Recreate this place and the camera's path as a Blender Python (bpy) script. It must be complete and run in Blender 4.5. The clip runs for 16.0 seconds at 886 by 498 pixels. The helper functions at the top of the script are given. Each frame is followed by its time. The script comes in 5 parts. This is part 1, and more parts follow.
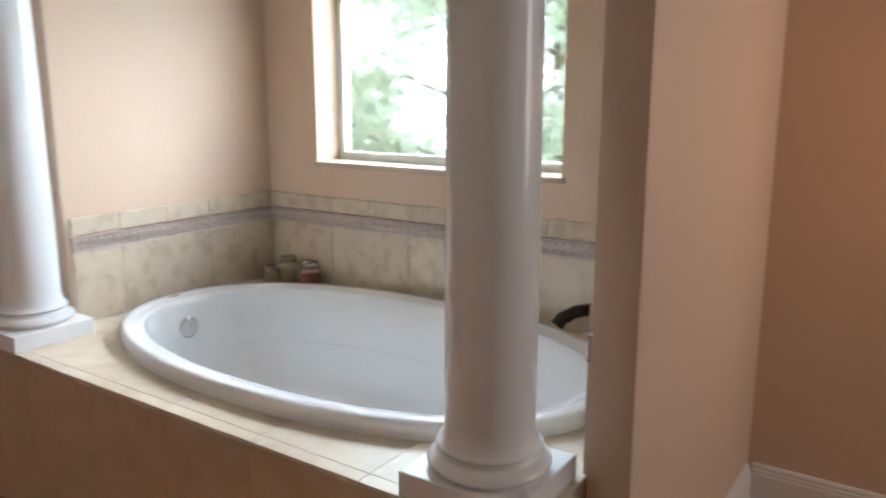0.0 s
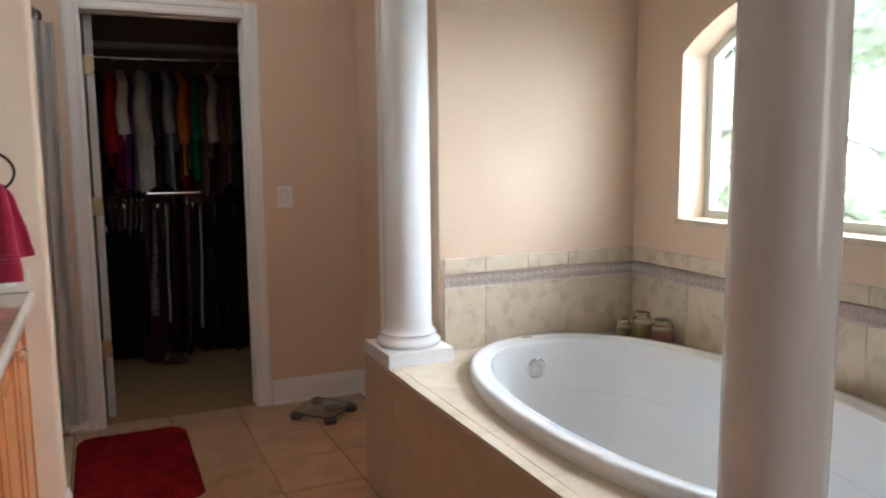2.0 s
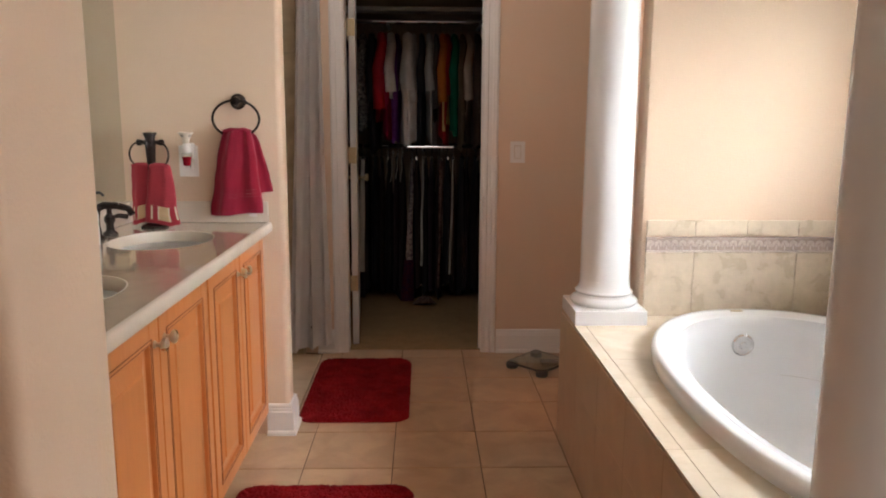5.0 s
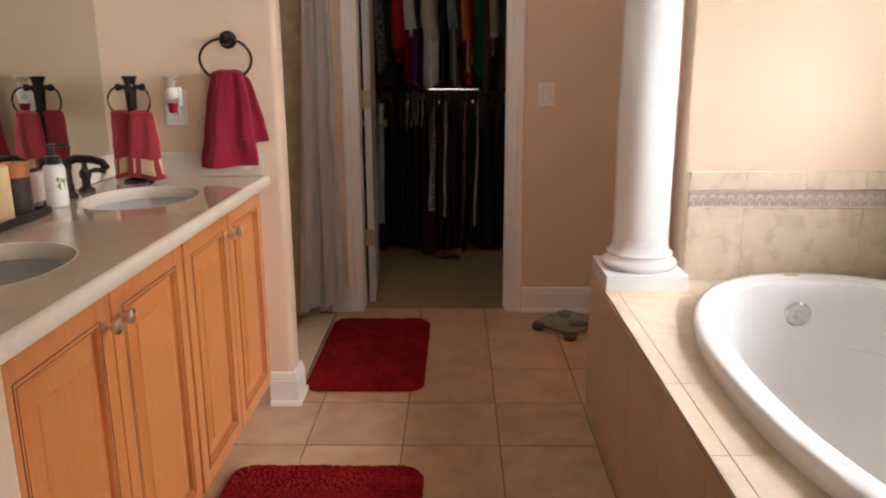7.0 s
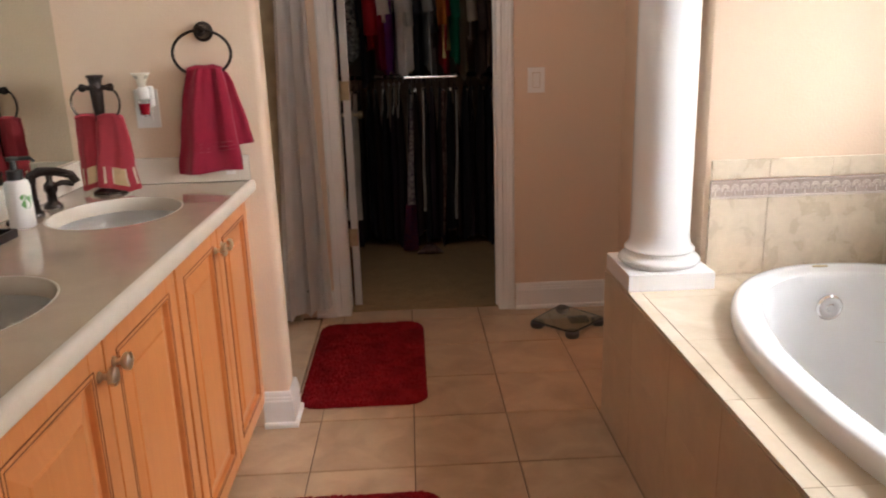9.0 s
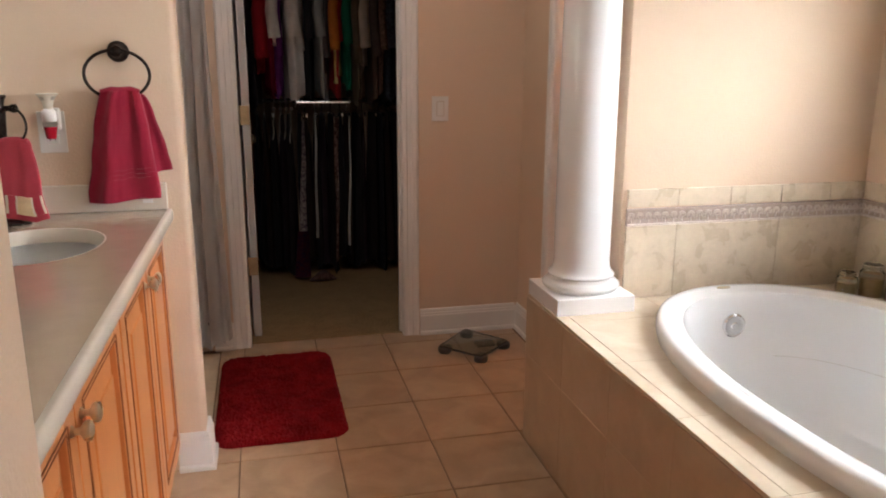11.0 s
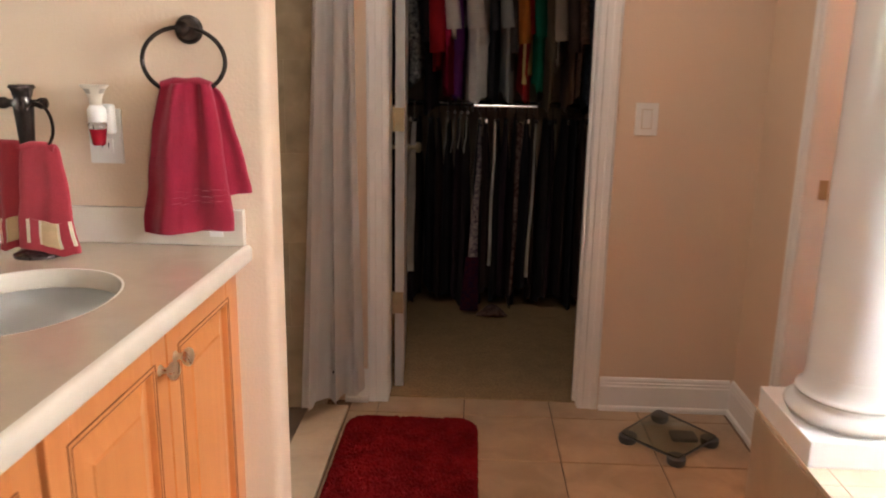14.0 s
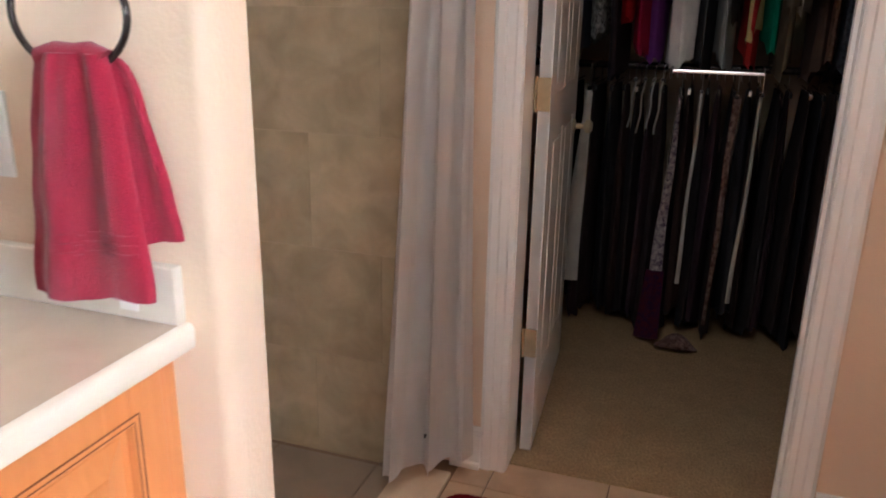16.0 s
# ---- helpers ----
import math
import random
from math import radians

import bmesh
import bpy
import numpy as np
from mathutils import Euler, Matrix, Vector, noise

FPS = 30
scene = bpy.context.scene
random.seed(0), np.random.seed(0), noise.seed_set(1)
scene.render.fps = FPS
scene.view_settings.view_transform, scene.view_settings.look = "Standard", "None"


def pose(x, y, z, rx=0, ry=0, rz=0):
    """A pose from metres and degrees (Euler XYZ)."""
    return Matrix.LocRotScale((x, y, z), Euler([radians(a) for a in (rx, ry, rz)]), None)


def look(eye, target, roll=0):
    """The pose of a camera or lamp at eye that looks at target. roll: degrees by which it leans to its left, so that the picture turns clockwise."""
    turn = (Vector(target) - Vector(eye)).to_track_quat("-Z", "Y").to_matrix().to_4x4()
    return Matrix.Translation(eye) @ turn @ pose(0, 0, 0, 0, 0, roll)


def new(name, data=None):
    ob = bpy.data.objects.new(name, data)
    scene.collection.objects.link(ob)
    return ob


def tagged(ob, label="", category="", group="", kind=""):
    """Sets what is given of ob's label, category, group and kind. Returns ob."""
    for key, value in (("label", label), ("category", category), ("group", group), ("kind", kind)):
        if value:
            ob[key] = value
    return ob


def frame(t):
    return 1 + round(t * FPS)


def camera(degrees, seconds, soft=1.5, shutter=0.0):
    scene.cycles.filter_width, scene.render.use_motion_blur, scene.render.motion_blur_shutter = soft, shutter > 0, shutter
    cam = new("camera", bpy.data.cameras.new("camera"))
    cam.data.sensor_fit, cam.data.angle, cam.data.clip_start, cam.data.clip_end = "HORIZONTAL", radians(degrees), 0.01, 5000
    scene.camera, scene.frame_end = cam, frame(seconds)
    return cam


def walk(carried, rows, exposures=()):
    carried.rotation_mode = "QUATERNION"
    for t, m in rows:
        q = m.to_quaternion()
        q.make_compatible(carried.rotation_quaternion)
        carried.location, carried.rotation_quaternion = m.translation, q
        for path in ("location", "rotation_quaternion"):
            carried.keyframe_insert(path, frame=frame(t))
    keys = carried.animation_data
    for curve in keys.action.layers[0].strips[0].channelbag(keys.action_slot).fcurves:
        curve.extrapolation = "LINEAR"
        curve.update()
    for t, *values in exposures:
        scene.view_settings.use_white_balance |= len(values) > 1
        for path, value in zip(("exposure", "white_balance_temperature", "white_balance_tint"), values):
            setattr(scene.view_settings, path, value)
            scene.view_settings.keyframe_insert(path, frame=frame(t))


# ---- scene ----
cam = camera(60.5, 16.0, soft=1.9, shutter=0.4)
PATH = [
    (0, (0.055, 0.496, 1.361), (1.674, 1.601, 0.959), -0.0),
    (0.5, (0.176, 0.431, 1.377), (1.556, 1.83, 1.005), 0.6),
    (1, (0.203, 0.401, 1.385), (1.374, 1.982, 1.028), 0.2),
    (1.5, (0.21, 0.352, 1.382), (1.197, 2.064, 1.076), -1.2),
    (2, (0.228, 0.277, 1.36), (1.043, 2.086, 1.108), -0.5),
    (2.5, (0.272, 0.2, 1.355), (0.938, 2.065, 1.079), -0.8),
    (3, (0.389, 0.196, 1.351), (0.845, 2.118, 1.04), -1.0),
    (3.5, (0.507, 0.178, 1.355), (0.728, 2.14, 1.036), -0.1),
    (4, (0.548, 0.159, 1.353), (0.671, 2.131, 1.038), 0.6),
    (4.5, (0.576, 0.132, 1.335), (0.656, 2.105, 1.014), 0.6),
    (6.8, (0.69, 0.435, 1.3), (0.68, 2.378, 0.829), -0.7),
    (7, (0.688, 0.469, 1.306), (0.649, 2.409, 0.821), -0.3),
    (7.5, (0.703, 0.555, 1.307), (0.574, 2.485, 0.796), -0.0),
    (8, (0.683, 0.571, 1.312), (0.534, 2.491, 0.773), -0.2),
    (8.5, (0.621, 0.584, 1.316), (0.537, 2.506, 0.768), -0.9),
    (9, (0.523, 0.684, 1.32), (0.597, 2.612, 0.795), -1.8),
    (9.5, (0.447, 0.728, 1.324), (0.678, 2.647, 0.808), -1.6),
    (10, (0.354, 0.718, 1.342), (0.684, 2.624, 0.832), -2.4),
    (10.2, (0.308, 0.71, 1.339), (0.679, 2.611, 0.838), -2.3),
    (12.3, (0.275, 0.903, 1.342), (0.746, 2.801, 0.924), 2.9),
    (12.5, (0.299, 0.955, 1.34), (0.67, 2.88, 0.943), 3.1),
    (13, (0.356, 1.098, 1.321), (0.537, 3.051, 0.934), 2.8),
    (13.5, (0.413, 1.303, 1.317), (0.485, 3.254, 0.885), 1.8),
    (14, (0.511, 1.518, 1.307), (0.434, 3.461, 0.84), 1.0),
    (14.5, (0.644, 1.768, 1.32), (0.333, 3.679, 0.819), 2.0),
    (15, (0.667, 2.022, 1.315), (0.192, 3.893, 0.79), 1.5),
    (15.5, (0.66, 2.207, 1.319), (0.053, 4.021, 0.733), 0.6),
    (16, (0.644, 2.391, 1.32), (0.025, 4.196, 0.72), 1.0),
]
EXPOSURES = [(0, -0.2, 5500, 6), (1, -0.2, 5600, 6), (2.5, -0.2, 5700, 7), (4.5, 0.0, 6200, 11), (7, 0.03, 6500, 15), (10, 0.07, 6300, 13), (12.5, 0.05, 6400, 13), (13.5, 0.32, 6600, 13), (14, 0.46, 6600, 13), (15, 0.68, 6100, 11), (16, 0.85, 5600, 9)]
walk(cam, [(t, look(eye, target, roll)) for t, eye, target, roll in PATH], EXPOSURES)

# ---- light ----
world = bpy.data.worlds.new("world")
scene.world = world
world.use_nodes = True
_w = world.node_tree
sky = _w.nodes.new("ShaderNodeTexSky")
sky.sky_type, sky.sun_disc, sky.sun_elevation, sky.sun_rotation = "NISHITA", False, radians(48), radians(150)
_w.links.new(sky.outputs[0], _w.nodes["Background"].inputs[0])
_w.nodes["Background"].inputs[1].default_value = 0.15


def lamp(name, kind, at, energy, col, size=0.5, size_y=None, target=None):
    d = bpy.data.lights.new(name, kind)
    d.energy, d.color = energy, col
    if kind == "AREA":
        d.shape, d.size, d.size_y = "RECTANGLE", size, size_y or size
    elif kind == "POINT":
        d.shadow_soft_size = size
    ob = new(name, d)
    ob.matrix_basis = look(at, target) if target else Matrix.Translation(at)
    return ob


sun = lamp("sun", "SUN", (-6, -3, 9), 5.0, (1.0, 0.95, 0.88), target=(-6 + 5.0, -3 + 2.5, 9 - 8.0))
sun.data.angle = radians(0.6)
lamp("east_sky_light", "AREA", (5.0, 1.93, 1.9), 165, (0.93, 0.97, 1.0), 1.6, 2.6, target=(2.5, 2.15, 1.45))
lamp("high_sky_light", "AREA", (4.9, 3.0, 3.35), 230, (0.90, 0.96, 1.0), 2.2, 0.9, target=(1.9, 2.05, 1.3))
# Unseen fill added to brighten vanity and partition; outer east wall has no window.
lamp("outer_east_fill", "AREA", (2.56, -0.95, 1.5), 29, (1.0, 0.93, 0.85), 1.1, 1.2, target=(0.0, 1.5, 1.0))
# Weak fill added in front of the solid south wall, no opening behind it.
lamp("outer_south_fill", "AREA", (0.5, -2.12, 1.5), 4, (1.0, 0.95, 0.88), 1.9, 1.9, target=(0.5, 2.0, 1.3))
# Added fill under the corridor ceiling, tilted to the closet; no fixture here.
lamp("corridor_overhead_fill", "AREA", (0.42, 3.45, 2.66), 14, (1.0, 0.92, 0.84), 0.8, 1.4, target=(0.50, 4.60, 0))
lamp("side_room_light", "POINT", (2.1, 3.75, 2.2), 12, (1.0, 0.45, 0.18), 0.1)
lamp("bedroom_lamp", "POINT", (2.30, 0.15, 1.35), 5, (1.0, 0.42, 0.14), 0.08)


# ---- small mesh helpers ----
ORG = {}


def thing(name, at, label, category, group=""):
    ob = new(name)
    ob.location = at
    ob.empty_display_size = 0.05
    ORG[ob] = Vector(at)
    return tagged(ob, label, category, group)


def link_mesh(name, bm, material, smooth=False):
    me = bpy.data.meshes.new(name)
    bmesh.ops.recalc_face_normals(bm, faces=bm.faces)
    bm.to_mesh(me)
    bm.free()
    me.materials.append(material)
    if smooth:
        me.polygons.foreach_set("use_smooth", [True] * len(me.polygons))
        me.set_sharp_from_angle(angle=radians(38))
    return new(name, me)


def part(name, bm, material, parent, label="", smooth=False, kind=""):
    org = ORG[parent]
    for v in bm.verts:
        v.co -= org
    ob = link_mesh(name, bm, material, smooth)
    ob.parent = parent
    ORG[ob] = org
    return tagged(ob, label, "", "", kind)


def single(name, bm, material, label, category, at=None, group="", smooth=False, kind=""):
    if at is not None:
        for v in bm.verts:
            v.co -= Vector(at)
    ob = link_mesh(name, bm, material, smooth)
    if at is not None:
        ob.location = at
    ORG[ob] = Vector(at) if at is not None else Vector((0, 0, 0))
    return tagged(ob, label, category, group, kind)


def structure(name, bm, material, label="", smooth=False):
    return single(name, bm, material, label, "", smooth=smooth, kind="structure")


def box(bm, x0, x1, y0, y1, z0, z1, bevel=0.0, seg=2):
    vs = [bm.verts.new((x, y, z)) for x in (x0, x1) for y in (y0, y1) for z in (z0, z1)]
    fs = [bm.faces.new([vs[i] for i in q]) for q in ((0, 1, 3, 2), (4, 6, 7, 5), (0, 4, 5, 1), (2, 3, 7, 6), (0, 2, 6, 4), (1, 5, 7, 3))]
    if bevel:
        es = {e for f in fs for e in f.edges}
        bmesh.ops.bevel(bm, geom=list(es), offset=bevel, segments=seg, affect="EDGES", profile=0.6)
    return bm


def boxed(*a, **k):
    return box(bmesh.new(), *a, **k)


def rings(bm, loops, close=True, caps=(False, False)):
    made = [[bm.verts.new(p) for p in loop] for loop in loops]
    n = len(made[0])
    for a, b in zip(made, made[1:]):
        for i in range(n if close else n - 1):
            j = (i + 1) % n
            bm.faces.new((a[i], a[j], b[j], b[i]))
    if caps[0]:
        bm.faces.new(made[0][::-1])
    if caps[1]:
        bm.faces.new(made[-1])
    return bm


def lathe(bm, profile, cx, cy, seg=28, caps=(True, True)):
    return rings(bm, [[(cx + r * math.cos(a), cy + r * math.sin(a), z) for a in (2 * math.pi * i / seg for i in range(seg))] for r, z in profile], True, caps)


def lathe_axis(bm, profile, at, axis, seg=20):
    """A lathe along axis 'x' or 'y'; profile holds radius and distance."""
    loops = []
    for r, d in profile:
        ring = []
        for i in range(seg):
            a = 2 * math.pi * i / seg
            u, v = r * math.cos(a), r * math.sin(a)
            ring.append((at[0] + d, at[1] + u, at[2] + v) if axis == "x" else (at[0] + u, at[1] + d, at[2] + v))
        loops.append(ring)
    return rings(bm, loops, True, (True, True))


def tube(bm, pts, r, seg=10, closed=False, caps=True):
    pts = [Vector(p) for p in pts]
    n = len(pts)
    loops = []
    side = None
    for i, p in enumerate(pts):
        a = pts[(i - 1) % n] if (closed or i) else p
        b = pts[(i + 1) % n] if (closed or i < n - 1) else p
        d = (b - a).normalized()
        if side is None:
            side = d.orthogonal().normalized()
        side = (side - d * side.dot(d)).normalized()
        up = d.cross(side)
        rr = r(i / max(1, n - 1)) if callable(r) else r
        loops.append([tuple(p + rr * (side * math.cos(2 * math.pi * k / seg) + up * math.sin(2 * math.pi * k / seg))) for k in range(seg)])
    if closed:
        loops.append(loops[0])
    return rings(bm, loops, True, (caps and not closed, caps and not closed))


def oval(cx, cy, z, a, b, power=2.0, seg=72):
    out = []
    for i in range(seg):
        t = 2 * math.pi * i / seg
        c, s = math.cos(t), math.sin(t)
        out.append((cx + a * math.copysign(abs(c) ** (2 / power), c), cy + b * math.copysign(abs(s) ** (2 / power), s), z))
    return out


def plate_with_hole(bm, x0, x1, y0, y1, z0, z1, cx, cy, a, b, power=2.0, seg=72):
    angles = [math.atan2(p[1] - cy, p[0] - cx) for p in oval(cx, cy, 0, a, b, power, seg)]
    hole = list(oval(cx, cy, 0, a, b, power, seg))
    for qx, qy in ((x0, y0), (x1, y0), (x1, y1), (x0, y1)):
        t = math.atan2(qy - cy, qx - cx)
        k = min(range(len(angles)), key=lambda i: abs(angles[i] - t))
        angles[k] = t
    rim = []
    for t in angles:
        c, s = math.cos(t), math.sin(t)
        d = min(((x1 if c > 0 else x0) - cx) / c if abs(c) > 1e-9 else 1e9, ((y1 if s > 0 else y0) - cy) / s if abs(s) > 1e-9 else 1e9)
        rim.append((cx + c * d, cy + s * d))
    loops = [[(x, y, z1) for x, y in rim], [(p[0], p[1], z1) for p in hole], [(p[0], p[1], z0) for p in hole], [(x, y, z0) for x, y in rim]]
    loops.append(loops[0])
    return rings(bm, loops)


# ---- materials ----
def nodes_of(name):
    m = bpy.data.materials.new(name)
    m.use_nodes = True
    nt = m.node_tree
    return m, nt, nt.nodes["Principled BSDF"]


def surface(name, col, rough=0.5, metal=0.0, var=0.08, scale=6.0, fine=120.0, bump=0.15, spec=0.5, second=None, fine_var=0.0, random=0.0, sheen=0.0, coat=0.0, bump_dist=0.001):
    """Two scales of variation: broad stains and a fine grain, both of which also move the gloss and the relief."""
    m, nt, bs = nodes_of(name)
    N, L = nt.nodes, nt.links
    geo = N.new("ShaderNodeNewGeometry")
    info = N.new("ShaderNodeObjectInfo")
    add = N.new("ShaderNodeVectorMath")
    add.operation = "MULTIPLY_ADD"
    L.new(info.outputs["Random"], add.inputs[0])
    add.inputs[1].default_value = (random * 7, random * 11, random * 5)
    L.new(geo.outputs["Position"], add.inputs[2])
    n1 = N.new("ShaderNodeTexNoise")
    n1.inputs["Scale"].default_value, n1.inputs["Detail"].default_value, n1.inputs["Distortion"].default_value = scale, 6, 0.6
    n2 = N.new("ShaderNodeTexNoise")
    n2.inputs["Scale"].default_value, n2.inputs["Detail"].default_value = fine, 3
    L.new(add.outputs[0], n1.inputs["Vector"])
    L.new(add.outputs[0], n2.inputs["Vector"])
    ramp = N.new("ShaderNodeValToRGB")
    other = second or tuple(c * (1 - var * 2) for c in col)
    ramp.color_ramp.elements[0].position, ramp.color_ramp.elements[1].position = 0.32, 0.68
    ramp.color_ramp.elements[0].color = (*other, 1)
    ramp.color_ramp.elements[1].color = (*col, 1)
    L.new(n1.outputs["Fac"], ramp.inputs[0])
    hsv = N.new("ShaderNodeHueSaturation")
    val = N.new("ShaderNodeMapRange")
    val.inputs["To Min"].default_value, val.inputs["To Max"].default_value = 1 - fine_var, 1 + fine_var
    L.new(n2.outputs["Fac"], val.inputs["Value"])
    mul = N.new("ShaderNodeMath")
    mul.operation = "MULTIPLY_ADD"
    L.new(info.outputs["Random"], mul.inputs[0])
    mul.inputs[1].default_value = random * 0.16
    L.new(val.outputs[0], mul.inputs[2])
    L.new(mul.outputs[0], hsv.inputs["Value"])
    L.new(ramp.outputs[0], hsv.inputs["Color"])
    L.new(hsv.outputs[0], bs.inputs["Base Color"])
    rr = N.new("ShaderNodeMapRange")
    rr.inputs["To Min"].default_value, rr.inputs["To Max"].default_value = max(0.02, rough * 0.85), min(1, rough * 1.15)
    L.new(n1.outputs["Fac"], rr.inputs["Value"])
    L.new(rr.outputs[0], bs.inputs["Roughness"])
    bs.inputs["Metallic"].default_value = metal
    bs.inputs["Specular IOR Level"].default_value = spec
    bs.inputs["Sheen Weight"].default_value = sheen
    bs.inputs["Coat Weight"].default_value = coat
    bs.inputs["Coat Roughness"].default_value = 0.12
    if bump:
        b = N.new("ShaderNodeBump")
        b.inputs["Strength"].default_value, b.inputs["Distance"].default_value = bump, bump_dist
        L.new(n2.outputs["Fac"], b.inputs["Height"])
        L.new(b.outputs[0], bs.inputs["Normal"])
    return m


def wood(name, dark, light, rough=0.35):
    m, nt, bs = nodes_of(name)
    N, L = nt.nodes, nt.links
    geo = N.new("ShaderNodeNewGeometry")
    info = N.new("ShaderNodeObjectInfo")
    mp = N.new("ShaderNodeMapping")
    mp.inputs["Scale"].default_value = (16, 16, 1.1)
    off = N.new("ShaderNodeVectorMath")
    off.operation = "MULTIPLY_ADD"
    L.new(info.outputs["Random"], off.inputs[0])
    off.inputs[1].default_value = (3, 5, 7)
    L.new(geo.outputs["Position"], off.inputs[2])
    L.new(off.outputs[0], mp.inputs["Vector"])
    n = N.new("ShaderNodeTexNoise")
    n.inputs["Scale"].default_value, n.inputs["Detail"].default_value, n.inputs["Distortion"].default_value = 2.2, 8, 1.2
    L.new(mp.outputs[0], n.inputs["Vector"])
    ramp = N.new("ShaderNodeValToRGB")
    ramp.color_ramp.elements[0].position, ramp.color_ramp.elements[1].position = 0.3, 0.7
    ramp.color_ramp.elements[0].color, ramp.color_ramp.elements[1].color = (*dark, 1), (*light, 1)
    L.new(n.outputs["Fac"], ramp.inputs[0])
    L.new(ramp.outputs[0], bs.inputs["Base Color"])
    bs.inputs["Roughness"].default_value = rough
    bs.inputs["Coat Weight"].default_value = 0.25
    bs.inputs["Coat Roughness"].default_value = 0.2
    b = N.new("ShaderNodeBump")
    b.inputs["Strength"].default_value, b.inputs["Distance"].default_value = 0.12, 0.0006
    L.new(n.outputs["Fac"], b.inputs["Height"])
    L.new(b.outputs[0], bs.inputs["Normal"])
    return m


def glass(name, col=(1, 1, 1), rough=0.0, ior=1.45):
    m, nt, bs = nodes_of(name)
    bs.inputs["Base Color"].default_value = (*col, 1)
    bs.inputs["Roughness"].default_value = rough
    bs.inputs["IOR"].default_value = ior
    bs.inputs["Transmission Weight"].default_value = 1
    return m


def glowing(name, col, strength):
    m, nt, bs = nodes_of(name)
    bs.inputs["Base Color"].default_value = (*col, 1)
    bs.inputs["Emission Color"].default_value = (*col, 1)
    bs.inputs["Emission Strength"].default_value = strength
    return m


PAINT = surface("peach_wall_paint", (0.71, 0.54, 0.395), 0.55, var=0.02, scale=1.5, fine=130, bump=0.55, spec=0.35, bump_dist=0.002)
CEIL = surface("ceiling_paint", (0.78, 0.72, 0.64), 0.8, var=0.02, fine=90, bump=0.4)
WHITE = surface("white_gloss_trim_paint", (0.80, 0.78, 0.75), 0.3, var=0.02, scale=3, fine=60, bump=0.05)
COLUMN = surface("white_column_paint", (0.80, 0.79, 0.78), 0.22, var=0.015, scale=3, fine=40, bump=0.04)
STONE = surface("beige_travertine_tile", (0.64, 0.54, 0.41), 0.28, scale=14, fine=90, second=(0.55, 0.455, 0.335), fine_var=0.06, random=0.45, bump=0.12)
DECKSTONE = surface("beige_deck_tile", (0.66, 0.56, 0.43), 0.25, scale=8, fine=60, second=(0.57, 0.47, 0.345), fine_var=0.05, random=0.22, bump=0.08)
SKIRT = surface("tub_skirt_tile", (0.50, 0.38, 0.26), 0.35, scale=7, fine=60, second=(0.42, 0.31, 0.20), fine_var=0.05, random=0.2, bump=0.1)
LISTELLO = surface("mauve_relief_border_tile", (0.46, 0.37, 0.315), 0.4, scale=30, fine=150, second=(0.38, 0.30, 0.255), fine_var=0.06, random=0.3, bump=0.2)
LISTELLO_TOP = surface("pale_relief_leaf", (0.68, 0.60, 0.52), 0.35, scale=30, fine=150, second=(0.56, 0.48, 0.44), fine_var=0.06, bump=0.2)
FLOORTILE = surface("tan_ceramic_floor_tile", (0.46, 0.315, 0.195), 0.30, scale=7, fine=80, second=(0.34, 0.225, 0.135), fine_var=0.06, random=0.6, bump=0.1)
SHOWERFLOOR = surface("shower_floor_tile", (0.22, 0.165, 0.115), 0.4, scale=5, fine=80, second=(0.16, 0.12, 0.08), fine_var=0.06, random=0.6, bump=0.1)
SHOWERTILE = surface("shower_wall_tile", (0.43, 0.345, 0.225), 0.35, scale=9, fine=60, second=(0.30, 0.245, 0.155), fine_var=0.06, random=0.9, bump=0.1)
GROUT = surface("brown_grout", (0.20, 0.13, 0.08), 0.9, scale=30, fine=200, fine_var=0.1, bump=0.3)
GROUT_PALE = surface("pale_grout", (0.60, 0.50, 0.37), 0.9, scale=30, fine=200, fine_var=0.1, bump=0.3)
GROUT_SHOWER = surface("tan_shower_grout", (0.48, 0.38, 0.26), 0.9, scale=30, fine=200, fine_var=0.1, bump=0.3)
THRESH = surface("cream_marble_threshold", (0.62, 0.50, 0.36), 0.25, scale=8, fine=60, fine_var=0.04, bump=0.05)
ACRYLIC = surface("white_tub_acrylic", (0.86, 0.86, 0.86), 0.12, var=0.01, scale=2, fine=20, bump=0.0, coat=0.4)
SEDIMENT = surface("brownish_residue", (0.72, 0.70, 0.66), 0.6, scale=40, fine=200, fine_var=0.2)
PORCELAIN = surface("sink_porcelain", (0.92, 0.92, 0.90), 0.1, var=0.01, scale=2, fine=20, bump=0.0, coat=0.3)
COUNTER = surface("tan_solid_surface_counter", (0.48, 0.37, 0.275), 0.06, var=0.04, scale=12, fine=500, fine_var=0.14, bump=0.0, coat=0.6, spec=0.7)
COUNTER_EDGE = surface("cream_counter_edge", (0.70, 0.62, 0.52), 0.25, var=0.03, scale=12, fine=400, fine_var=0.08, bump=0.0)
MAPLE = wood("honey_maple", (0.51, 0.175, 0.050), (0.56, 0.208, 0.068))
MAPLE_DARK = surface("dark_glaze_line", (0.22, 0.065, 0.018), 0.5, scale=20, fine=100, fine_var=0.1)
NICKEL = surface("brushed_nickel", (0.74, 0.69, 0.62), 0.28, 1.0, scale=20, fine=300, bump=0.05)
CHROME = surface("chrome", (0.86, 0.86, 0.87), 0.16, 1.0, scale=5, fine=50, bump=0.0)
BRONZE = surface("oil_rubbed_bronze", (0.045, 0.032, 0.028), 0.25, 0.6, scale=25, fine=120, bump=0.05, second=(0.02, 0.014, 0.012))
